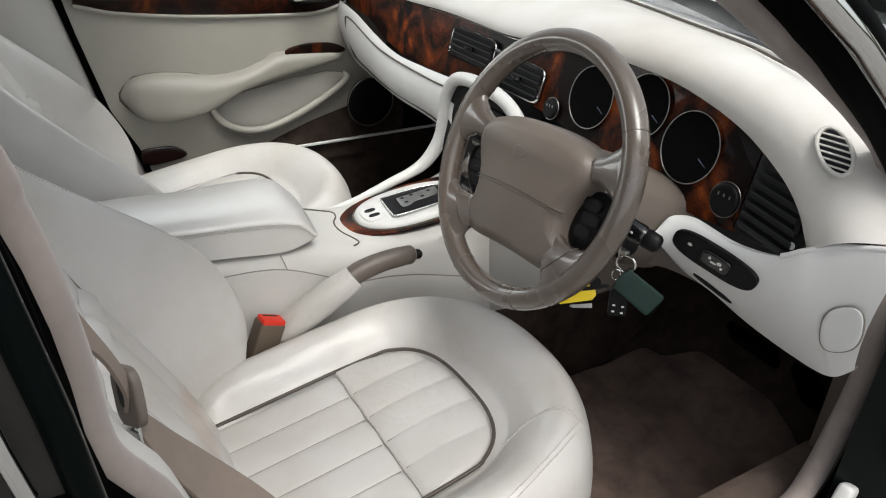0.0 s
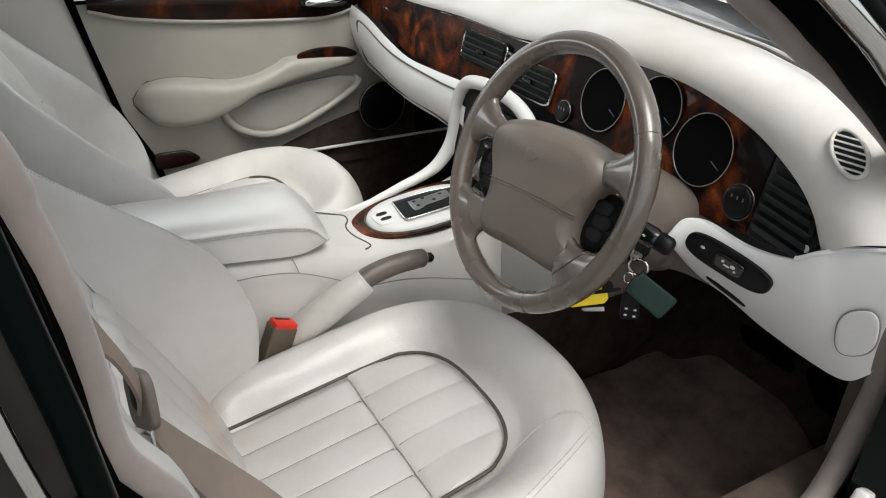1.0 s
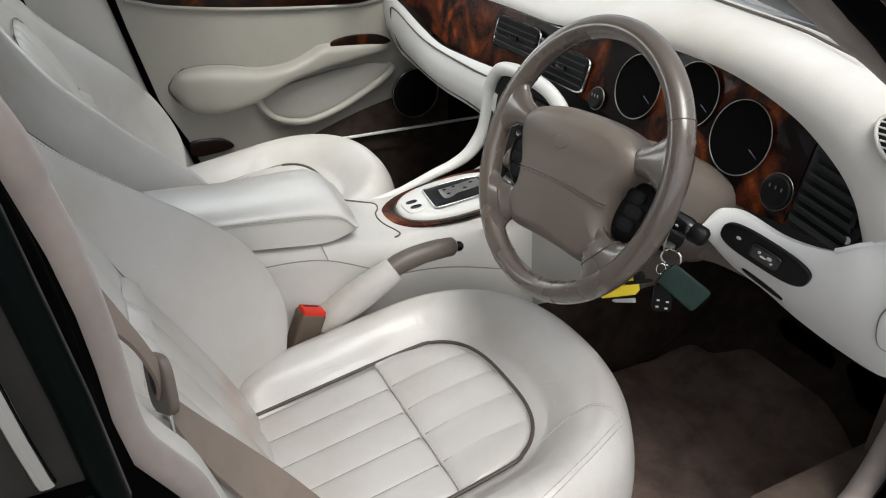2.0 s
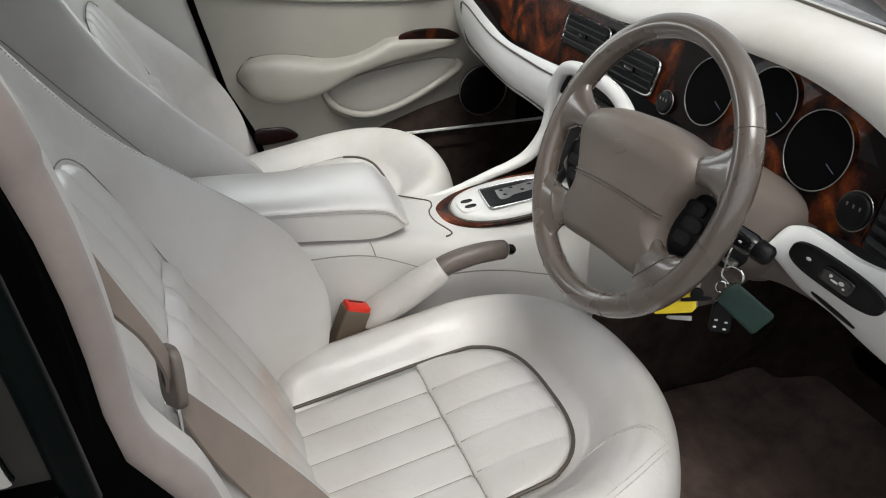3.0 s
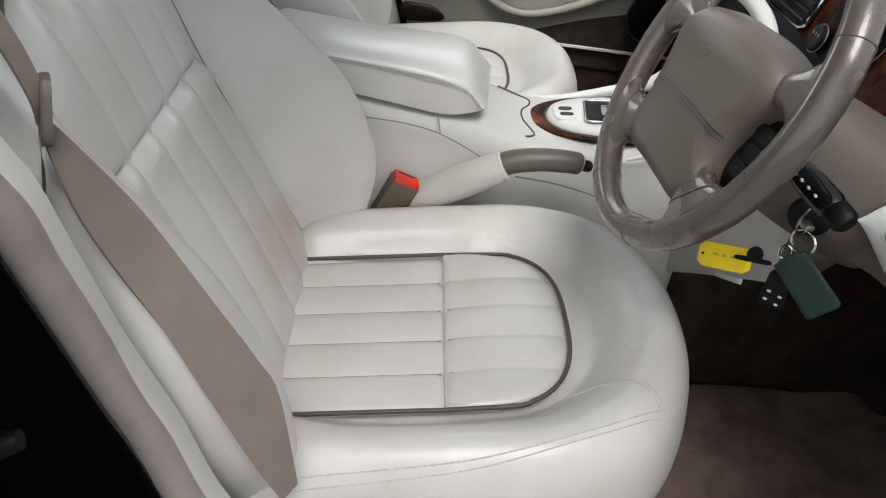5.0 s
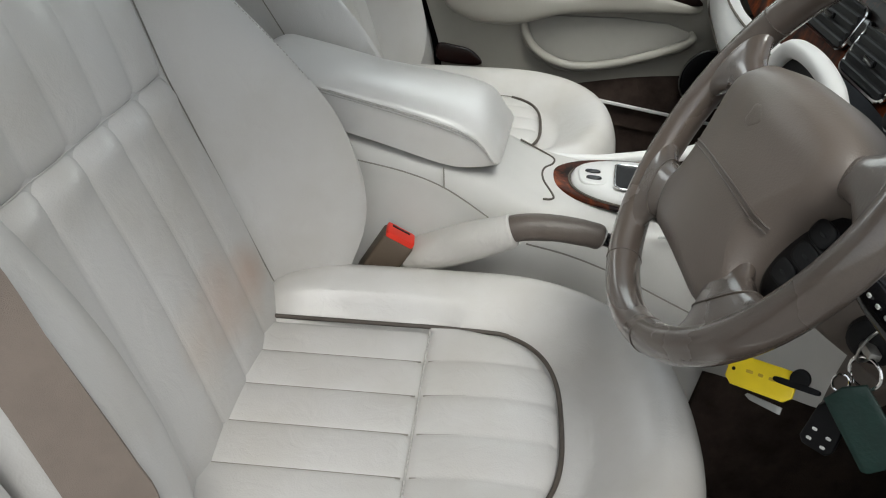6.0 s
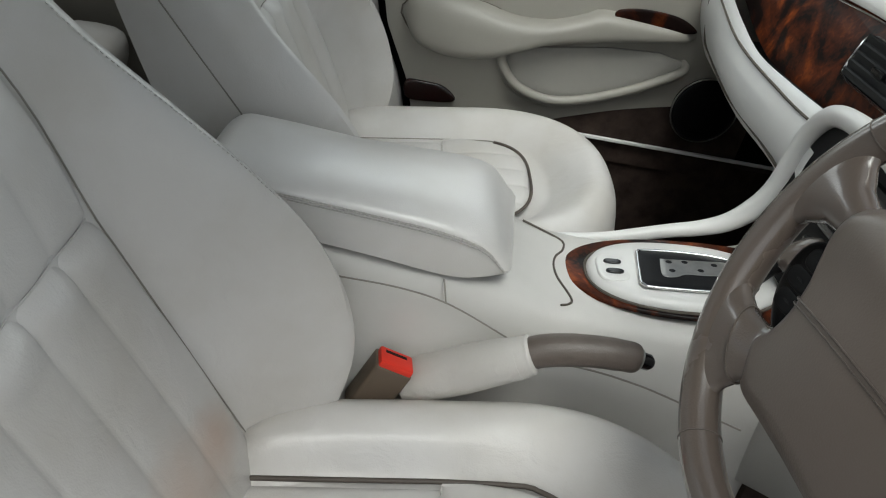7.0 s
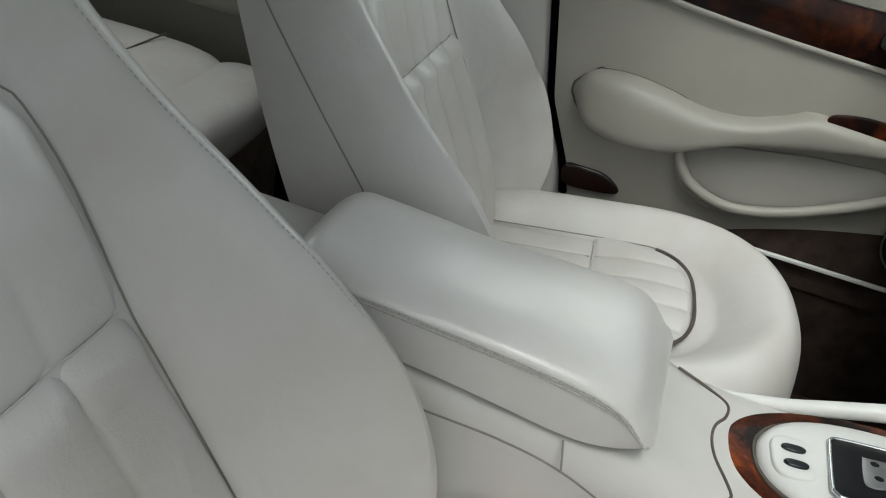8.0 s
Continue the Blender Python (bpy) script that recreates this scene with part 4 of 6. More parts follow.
pl_ = on_low(0.405, 0.34)
sp = part("switch_panel", slab(oval(0.064, 0.0205, 40, 3, (0.007, 0.0)), 0.006, lambda a, b, h: pl_(a, b, h - 0.002), bev=0.002), M_BLACK, low, "black oval switch panel")
part("switch", slab(oval(0.022, 0.011, 24, 5, (0.012, 0.0)), 0.005, lambda a, b, h: pl_(a, b, h + 0.003), bev=0.002), M_GLOSSB, sp)
for a0, b0, w0, h0 in ((0.004, 0.003, 0.0022, 0.0022), (0.011, -0.001, 0.0050, 0.0015), (0.019, 0.002, 0.0036, 0.0026), (0.024, -0.003, 0.0018, 0.0016)):
    part("switch_mark", slab(oval(w0, h0, 12), 0.001, lambda a, b, h: pl_(a + a0, b + b0, h + 0.0078), bev=0.0005), M_PRINT, sp)
part("switch_mark", slab(oval(0.0035, 0.0022, 12), 0.001, lambda a, b, h: pl_(a - 0.030, b + 0.002, h + 0.004), bev=0.0005), M_PRINT, sp)
part("panel_lip", tube([low_at(u, 0.085) + Vector((0.001, 0, 0.001)) for u in np.linspace(0.60, 0.995, 40)], 0.0034, 8), M_WHITE, low, "pale rounded lip along the panel top")
pq = on_low(0.44, 0.78)
part("grab_slot", slab(oval(0.032, 0.0065, 24, 2.4), 0.003, lambda a, b, h: pq(a, b, h - 0.001), bev=0.001), M_BLACK, low)
pc = on_low(0.915, 0.58)
part("access_cover", slab(oval(0.027, 0.035, 40, 2.6), 0.0025, lambda a, b, h: pc(a, b, h + 0.001), bev=0.0012), M_WHITE, low, "pale rounded access cover")
part("cover_joint", tube([pc(a, b, 0.0014) for a, b in oval(0.028, 0.036, 48, 2.6)], 0.0011, 6, closed=True), M_SEAM, low)

# round side vent near the pillar
vp = Vector((0.7085, -0.660, 0.744))
vn = Vector((-0.74, -0.15, 0.655)).normalized()
va = vn.cross(Vector((0, 0, 1))).normalized()
vb = va.cross(vn).normalized()
pv = lambda a, b, h: vp + va * a + vb * b + vn * h
VL, VS = 0.0300, 0.0150


def slanted(k=1.0):
    """The vent's outline: an oval that leans over by 45 degrees."""
    return [(-0.0015 + 0.7071 * (p - q), -0.002 + 0.7071 * (p + q)) for p, q in oval(VL * k, VS * k, 40)]


rvent = part("round_vent", slab(slanted(), 0.006, lambda a, b, h: pv(a, b, h - 0.0035), bev=0.002), M_BLACK, dash, "oval demister vent")
part("vent_ring", tube([pv(a, b, 0.002) for a, b in slanted(1.08)], 0.0026, 8, closed=True), M_PAD, rvent, "cream ring")
for i in range(6):
    b = -0.0185 + i * 0.0070
    qa, qb, qc = (VL ** -2 + VS ** -2) / 2, b * (VL ** -2 - VS ** -2), b * b * (VL ** -2 + VS ** -2) / 2 - 1
    mid, reach = -qb / (2 * qa), math.sqrt(max(qb * qb - 4 * qa * qc, 1e-12)) / (2 * qa)
    part("slat", tube([pv(mid - reach - 0.0015, b - 0.002, 0.003), pv(mid + reach - 0.0015, b - 0.002, 0.003)], 0.0013, 6), M_PAD, rvent)

# passenger knee side: pale glovebox
GT = [(0.694, 0.10, 0.612), (0.690, 0.16, 0.610), (0.688, 0.25, 0.606), (0.688, 0.37, 0.604), (0.690, 0.48, 0.622), (0.696, 0.60, 0.646), (0.705, 0.735, 0.656)]
GB = [(0.700, 0.09, 0.455), (0.712, 0.15, 0.476), (0.715, 0.25, 0.482), (0.72, 0.37, 0.478), (0.735, 0.48, 0.472), (0.755, 0.60, 0.466), (0.775, 0.735, 0.462)]
gt, gb = cr(GT, 40), cr(GB, 40)


def glove_at(u, v):
    i = min(int(u * 39), 38)
    t = u * 39 - i
    A, B = gt[i].lerp(gt[i + 1], t), gb[i].lerp(gb[i + 1], t)
    e = 0.03 * max(0, v - 0.9) / 0.1
    return A.lerp(B, v) + Vector((-0.026 * max(0.0, math.sin(math.pi * v)) ** 0.8 + e, 0, 0.0))


gl = part("glovebox", grid(glove_at, 50, 24), M_WHITE, dash, "pale satin glovebox panel")
gpts = [glove_at(u, v) + Vector((-0.0008, 0, 0)) for u, v in ((0.10, 0.12), (0.3, 0.12), (0.6, 0.12), (0.86, 0.12), (0.90, 0.2), (0.90, 0.6), (0.86, 0.72), (0.6, 0.75), (0.3, 0.75), (0.10, 0.72))]
part("glovebox_joint", tube(cr(gpts, 80), 0.0020, 6), M_GROOVE, gl)
part("under_tray", grid(lambda u, v: Vector((0.79 + 0.45 * v, -0.72 + 1.44 * u, 0.53 + 0.03 * v)), 10, 6), M_BLACK, dash, "black felt under the dashboard")

# ---- steering wheel ----
TH = radians(21.4)
WC = Vector((0.4943, -0.3869, 0.6528))
WN = Vector((-math.cos(TH), 0, math.sin(TH)))
WU = Vector((math.sin(TH), 0, math.cos(TH)))
WR = Vector((0, -1, 0))
TURN = radians(5)


def on_wheel(a, b, h=0.0):
    c, s = math.cos(TURN), math.sin(TURN)
    return WC + WR * (a * c - b * s) + WU * (a * s + b * c) + WN * h


wheel = thing("steering_wheel", WC - WN * 0.06, "taupe leather four-spoke steering wheel with padded boss", "steering wheel")


RIM, RIM_R = 0.1722, 0.0150


def rim_fn(u, v):
    t, q = 2 * math.pi * u, 2 * math.pi * v
    R_ = RIM + RIM_R * math.cos(q)
    return on_wheel(R_ * math.cos(t), R_ * math.sin(t), 1.12 * RIM_R * math.sin(q))


rim = part("rim", grid(rim_fn, 128, 24, cu=True, cv=True), M_TAUPE, wheel, "worn taupe leather rim")
for ang in (30, 150, -112, -69):
    t = radians(ang)
    part("rim_seam", tube([on_wheel((RIM + (RIM_R + 0.0002) * math.cos(q)) * math.cos(t), (RIM + (RIM_R + 0.0002) * math.cos(q)) * math.sin(t), 1.13 * RIM_R * math.sin(q)) for q in (2 * math.pi * i / 24 for i in range(24))], 0.0005, 5, closed=True), M_PIPE, rim)
# boss: wide shoulders above, waisted beside the switch pods, flared into the lower spokes
half = [(0.045, 0.062), (0.085, 0.055), (0.108, 0.042), (0.116, 0.024), (0.109, 0.004), (0.096, -0.020), (0.090, -0.046), (0.094, -0.068), (0.105, -0.084), (0.097, -0.100), (0.078, -0.114), (0.040, -0.113)]
bo = cr([(0.0, 0.064, 0)] + [(a, b, 0) for a, b in half] + [(0.0, -0.112, 0)] + [(-a, b, 0) for a, b in half[::-1]], 104, closed=True)
BEV = 0.018


def crown(a, b):
    """The boss's swell: fullest a little above its middle."""
    return 0.020 - 1.30 * a * a - 1.1 * (b - 0.005) ** 2 + 0.004 * math.exp(-((b - 0.030) / 0.022) ** 2)


boss = part("airbag_cover", slab([(p.x, p.y) for p in bo], 0.034, lambda a, b, h: on_wheel(a, b, h - 0.028 + crown(a, b) * h / 0.034), bev=BEV, rings=20), M_BOSS, wheel, "padded taupe boss")


def boss_h(a, b):
    return 0.006 + crown(a, b)


for off, r in ((0.0, 0.0009), (-0.0042, 0.0007)):
    line = [on_wheel(a, -0.031 + off + 0.004 * (1 - (a / 0.08) ** 2), boss_h(a, -0.029 + off) + 0.0001 - BEV * (1 - math.sqrt(1 - min(max(0.0, (abs(a) - 0.073) / BEV), 1.0) ** 2))) for a in np.linspace(-0.089, 0.089, 60)]
    part("boss_seam", tube(line, r, 6), M_GRIP, boss)
part("emblem", slab([(0.012 * math.cos(t) * (1 + 0.25 * math.cos(3 * t)), 0.018 + 0.009 * math.sin(t)) for t in (2 * math.pi * i / 24 for i in range(24))], 0.0005, lambda a, b, h: on_wheel(a, b, boss_h(a, b) - 0.0003 + h), bev=0.0003), M_BOSS, boss, "embossed plain badge")
# spokes, from the boss to the rim: way, radius, heading, half width, height, half thickness
UPPER = [(0, 0.088, 15, 0.016, -0.010, 0.011), (0.3, 0.116, 15.5, 0.016, -0.004, 0.012), (0.55, 0.135, 15, 0.020, -0.002, 0.0125), (0.78, 0.153, 14, 0.032, -0.001, 0.013), (0.9, 0.162, 13.5, 0.043, 0.0, 0.013), (1, 0.170, 13, 0.054, 0.0, 0.0125)]
LOWER = [(0, 0.094, -49, 0.026, -0.006, 0.012), (0.3, 0.120, -44, 0.023, -0.005, 0.0115), (0.55, 0.138, -41, 0.029, -0.002, 0.013), (0.78, 0.153, -39, 0.041, -0.001, 0.0132), (0.9, 0.162, -38, 0.054, 0.0, 0.013), (1, 0.170, -38, 0.068, 0.0, 0.0125)]


def spoke_at(tab, side, k, t, lift=0.0):
    """A point of a spoke's skin: k from boss to rim, t round the section; it flares into the rim."""
    r, head, w, h, th = (lerp([(row[0], row[i]) for row in tab], k) for i in range(1, 6))
    c, q = math.cos(t), math.sin(t)
    phi = radians(head) + math.copysign(abs(c) ** 0.85, c) * (w + lift) / r
    return on_wheel(side * r * math.cos(phi), r * math.sin(phi), h + math.copysign(abs(q) ** 0.9, q) * (th + lift))


for s in (-1, 1):
    for label, tab, ring_at in (("upper spoke", UPPER, 0.16), ("lower spoke", LOWER, 0.60)):
        part("spoke", loft([[spoke_at(tab, s, k, 2 * math.pi * j / 28) for j in range(28)] for k in np.linspace(0, 1, 24)]), M_TAUPE, wheel, label)
        part("spoke_seam", tube([spoke_at(tab, s, ring_at, 2 * math.pi * j / 40, 0.0002) for j in range(40)], 0.0009, 6, closed=True), M_PIPE, wheel)
    pod = part("switch_pod", slab([(s * p.x, p.y) for p in cr([(0.084, -0.032, 0), (0.090, -0.008, 0), (0.110, 0.007, 0), (0.134, 0.006, 0), (0.150, -0.006, 0), (0.152, -0.026, 0), (0.143, -0.048, 0), (0.127, -0.064, 0), (0.106, -0.073, 0), (0.088, -0.058, 0)], 48, closed=True)], 0.014, lambda a, b, h: on_wheel(a, b, h - 0.028), dome=0.005, bev=0.006), M_BLACK, wheel, "black oval thumb switch pod")
    for a, b, w, h_ in ((0.117, -0.010, 0.015, 0.0088), (0.121, -0.028, 0.016, 0.0086), (0.115, -0.046, 0.014, 0.0086)):
        sw = part("switch", slab(oval(w, h_, 24, 3, (s * a, b)), 0.0022, lambda p, q, h: on_wheel(p, q, h - 0.0105), bev=0.0010), M_BLACK, pod, "black thumb switch")
        part("switch_mark", slab(oval(0.0046, 0.0010, 10, 2, (s * a + 0.002, b)), 0.0006, lambda p, q, h: on_wheel(p, q, h - 0.0084), bev=0.0003), M_SLAT, sw)

# ---- steering column ----
col = thing("steering_column", (0.60, -0.38, 0.55), "taupe plastic steering column shroud with stalk and ignition lock", "steering column")
cl = []
for i, (d, w, hu, hd) in enumerate([(0.028, 0.030, 0.030, 0.040), (0.034, 0.058, 0.045, 0.062), (0.06, 0.066, 0.050, 0.075), (0.10, 0.074, 0.050, 0.088), (0.15, 0.086, 0.050, 0.094), (0.20, 0.094, 0.050, 0.098), (0.24, 0.096, 0.050, 0.098)]):
    c = WC - WN * d
    row = []
    for j in range(28):
        t = 2 * math.pi * j / 28
        ct, st = math.cos(t), math.sin(t)
        row.append(c + WR * (w * math.copysign(abs(ct) ** 0.7, ct)) + WU * ((hu if st > 0 else hd) * math.copysign(abs(st) ** 0.7, st)))
    cl.append(row)
part("shroud", loft(cl), M_TAUPEP, col)
S0, S1 = Vector((0.566, -0.462, 0.606)), Vector((0.590, -0.548, 0.592))
SD = (S1 - S0).normalized()
st = part("stalk", tube([S0 - SD * 0.05, S0, S0 + SD * 0.012, S0 + SD * 0.030, S0 + SD * 0.060, S0 + SD * 0.066], [0.007, 0.008, 0.0125, 0.0145, 0.0145, 0.012], 18, flat=0.8), M_GLOSSB, col, "glossy black indicator stalk")
part("stalk_end", tube([S0 + SD * 0.064, S0 + SD * 0.068, S0 + SD * 0.083, S0 + SD * 0.087], [0.011, 0.0132, 0.0125, 0.009], 18, flat=0.8), M_BLACK, st, "ribbed black stalk end")
for k in (0.020, 0.030, 0.041, 0.052):
    part("stalk_mark", box(S0 + SD * k + Vector((-0.0125, -0.003, 0.004)), (0.002, 0.004, 0.0025), 0.0005), M_PRINT, st)
lock = part("ignition_lock", tube([(0.620, -0.440, 0.560), (0.606, -0.465, 0.556), (0.600, -0.474, 0.554), (0.599, -0.476, 0.5537)], [0.022, 0.022, 0.021, 0.016], 20), M_BLACK, col, "black ignition lock")
part("lock_ring", tube([Vector((0.5985, -0.4765, 0.5535)) + 0.0165 * (math.cos(t) * Vector((0.86, 0.5, 0)) + math.sin(t) * Vector((0, 0, 1))) for t in (2 * math.pi * i / 28 for i in range(28))], 0.0012, 6, closed=True), M_DULL, lock)
low_t = cr([(0.655, -0.08, 0.545), (0.655, -0.20, 0.545), (0.655, -0.33, 0.545), (0.655, -0.40, 0.545), (0.668, -0.46, 0.55), (0.690, -0.50, 0.56), (0.705, -0.54, 0.56)], 40)
low_b = cr([(0.655, -0.08, 0.19), (0.66, -0.17, 0.257), (0.66, -0.325, 0.366), (0.66, -0.39, 0.415), (0.66, -0.443, 0.490), (0.682, -0.48, 0.503), (0.700, -0.53, 0.500)], 40)
low_n = next(i for i, p in enumerate(low_t) if p.y < -0.385)


def low_piece(a, b):
    def f(u, v):
        k = a + round(u * (b - a))
        return low_t[k].lerp(low_b[k], min(v / 0.92, 1)) + Vector((-0.006 * math.sin(math.pi * v) + 0.025 * max(0, v - 0.92) / 0.08, 0, 0))
    return grid(f, b - a + 1, 14)


part("lower_panel", low_piece(low_n, 39), M_TAUPEP, dash, "taupe panel below the steering column")
part("lower_panel", low_piece(0, low_n), M_TRIM, dash, "cream panel beside the console")

# ---- keys ----
KR = Vector((0.595, -0.490, 0.536))
KA, KB = Vector((0.75, -0.66, 0)), Vector((0, 0, 1))
KN = KA.cross(KB)
KF = Matrix((KA, KB, KN)).transposed().to_4x4()


def hang(a, b, h, turn, tip=0.0):
    """The pose of a flat piece in the keys' plane: a along, b up, h towards the door opening, turned and tipped in degrees."""
    return Matrix.Translation(KR + (KA * a + KB * b + KN * h) * 0.8) @ KF @ pose(0, 0, 0, tip, 0, turn) @ Matrix.Scale(0.8, 4)


def plate(outline, th, m, bev=0.0012):
    return slab(outline, th, lambda a, b, h: m @ Vector((a, b, h - th / 2)), bev=bev)


keys = thing("key_bunch", KR - Vector((0, 0, 0.10)), "car keys with yellow tag and green fob hanging from the ignition", "keys")
part("ignition_key", box(KR + Vector((0.001, 0.012, 0.014)), (0.010, 0.022, 0.007), 0.002), M_DULL, keys)
part("ring", tube([KR + KA * 0.0125 * math.cos(t) + KB * 0.0125 * math.sin(t) + KN * 0.004 * math.cos(t) for t in (2 * math.pi * i / 28 for i in range(28))], 0.0014, 6, closed=True), M_CHROME, keys, "steel split ring")
part("link", tube([KR + KA * (-0.010 + 0.006 * math.cos(t)) + KB * (-0.017 + 0.008 * math.sin(t)) + KN * 0.003 for t in (2 * math.pi * i / 20 for i in range(20))], 0.0011, 6, closed=True), M_CHROME, keys)
gt_ = [(-0.040, 0.021), (0.037, 0.023), (0.041, 0.018), (0.041, -0.018), (0.037, -0.023), (-0.040, -0.021), (-0.045, 0.0)]
part("green_fob", plate(gt_, 0.004, hang(0.028, -0.046, 0.012, -36, -12)), M_GREEN, keys, "dark green leather fob")
ym = hang(-0.078, -0.068, 0.004, 18, -30)
yt = part("yellow_tag", plate([(-0.036, 0.010), (-0.028, 0.017), (0.028, 0.017), (0.036, 0.010), (0.036, -0.010), (0.028, -0.017), (-0.028, -0.017), (-0.036, -0.010)], 0.004, ym), M_YELLOW, keys, "yellow plastic key tag with worn writing")
part("tag_hole", plate(oval(0.0022, 0.0022, 12, 2, (-0.029, 0)), 0.0044, ym, 0.0004), M_BLACK, yt)
for a, w in ((-0.012, 0.008), (0.0, 0.006), (0.012, 0.007)):
    part("worn_line", plate(oval(w / 2, 0.0018, 12, 4, (a, 0.002)), 0.0045, ym, 0.0003), mat("worn_yellow_ink", (0.50, 0.34, 0.03), 0.6), yt)
part("tag_bar", plate(oval(0.024, 0.0035, 16, 4, (0.036, 0.004)), 0.0060, ym, 0.001), M_BLACK, yt)
rm = hang(-0.002, -0.074, 0.006, 4, -8)
rf = part("remote", plate([(-0.015, 0.020), (-0.008, 0.028), (0.008, 0.028), (0.015, 0.020), (0.017, -0.02), (0.012, -0.026), (-0.012, -0.026), (-0.017, -0.02)], 0.012, rm, 0.003), M_BLACK, keys, "black remote key head with pale buttons")
for a, b in ((-0.007, -0.004), (0.008, -0.006), (-0.008, -0.016), (0.007, -0.018)):
    part("remote_button", plate(oval(0.0027, 0.0017, 12, 3, (a, b)), 0.0136, rm, 0.0005), M_PRINT, rf)
part("key_blade", plate([(-0.020, 0.003), (0.018, 0.004), (0.018, -0.004), (-0.016, -0.003), (-0.022, 0.0)], 0.002, hang(-0.062, -0.094, 0.003, 12, -20), 0.0006), M_DULL, keys, "worn steel key blade")
part("key_bow", plate(oval(0.010, 0.011, 20), 0.005, hang(-0.045, -0.046, 0.0, 0, -10)), M_BLACK, keys)

# ---- passenger door ----
DY = 0.73
door = thing("passenger_door", (0.43, DY, 0.27), "cream passenger door trim with armrest, pocket and walnut strip", "car door")


def door_rear(z):
    return lerp([(0.25, 0.20), (0.33, 0.178), (0.437, 0.124), (0.69, 0.063), (1.1, -0.04)], z)


door_low = smoothtab([(0.10, 0.245), (0.30, 0.252), (0.42, 0.274), (0.50, 0.302), (0.54, 0.316), (0.62, 0.342), (0.717, 0.367), (0.80, 0.385), (0.88, 0.40)])
strip_low = smoothtab([(0.04, 0.690), (0.104, 0.676), (0.164, 0.660), (0.283, 0.6455), (0.40, 0.637), (0.48, 0.633), (0.60, 0.629), (0.65, 0.632), (0.70, 0.645), (0.76, 0.668)])


def panel_fn(u, v):
    xa = 0.18 + u * 0.68
    lo = door_low(xa)
    z = lo + v * (0.690 - lo)
    x0 = door_rear(z)
    x = x0 + u * (0.86 - x0)
    return Vector((x, DY - 0.010 * math.sin(math.pi * v) - 0.004, z))


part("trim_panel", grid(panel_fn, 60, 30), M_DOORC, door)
part("door_core", box((0.45, DY + 0.035, 0.47), (0.86, 0.06, 0.42), 0.01), M_CARPET, door)


def strip_fn(u, v):
    x = 0.085 + u * 0.64
    lo = strip_low(x)
    z = lo + v * (0.706 - lo)
    return Vector((x, DY - 0.016 - 0.010 * math.sin(math.pi * v), z))


part("walnut_strip", grid(strip_fn, 60, 12), M_WOOD_SHADE, door, "glossy walnut strip below the window")
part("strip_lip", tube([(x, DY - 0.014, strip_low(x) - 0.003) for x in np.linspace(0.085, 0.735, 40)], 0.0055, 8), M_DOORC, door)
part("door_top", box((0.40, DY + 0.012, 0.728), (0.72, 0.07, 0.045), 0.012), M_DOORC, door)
ht = part("handle_recess", slab(oval(0.062, 0.018, 32, 3, (0.625, 0.672)), 0.004, lambda a, b, h: Vector((a, DY - 0.027 - h, b)), bev=0.002), M_GLOSSB, door)
part("door_handle", tube(cr([(0.575, DY - 0.034, 0.668), (0.60, DY - 0.044, 0.672), (0.635, DY - 0.046, 0.674), (0.665, DY - 0.036, 0.674)], 16), [0.006, 0.008, 0.009, 0.009, 0.009, 0.009, 0.009, 0.009, 0.009, 0.009, 0.009, 0.009, 0.009, 0.008, 0.007, 0.006], 12, flat=0.7), M_CHROME, ht, "chrome inner door handle")

arm_top = smoothtab([(0.148, 0.470), (0.158, 0.496), (0.180, 0.510), (0.236, 0.5165), (0.306, 0.509), (0.345, 0.500), (0.386, 0.497), (0.439, 0.503), (0.493, 0.523), (0.524, 0.538), (0.60, 0.537), (0.72, 0.530)])
arm_bot = smoothtab([(0.148, 0.466), (0.160, 0.440), (0.192, 0.412), (0.246, 0.401), (0.305, 0.406), (0.345, 0.417), (0.43, 0.455), (0.515, 0.475), (0.60, 0.492), (0.72, 0.512)])
arm_z = lambda x: (arm_top(x) + arm_bot(x)) / 2
arm_h = lambda x: (arm_top(x) - arm_bot(x)) / 2
arm_d = smoothtab([(0.148, 0.018), (0.17, 0.042), (0.25, 0.060), (0.36, 0.058), (0.46, 0.046), (0.58, 0.042), (0.68, 0.034), (0.72, 0.015)])


def arm_fn(u, v):
    u = 0.5 - 0.5 * math.cos(math.pi * u)
    x = 0.148 + u * 0.57
    e = math.sqrt(1 - (1 - min(u / 0.075, (1 - u) / 0.05, 1)) ** 2)
    t = math.pi * (v - 0.5)
    c, s = math.cos(t), math.sin(t)
    return Vector((x, DY - 0.010 - arm_d(x) * e * abs(c) ** 0.55, arm_z(x) + arm_h(x) * (0.25 + 0.75 * e) * math.copysign(abs(s) ** 0.7, s)))


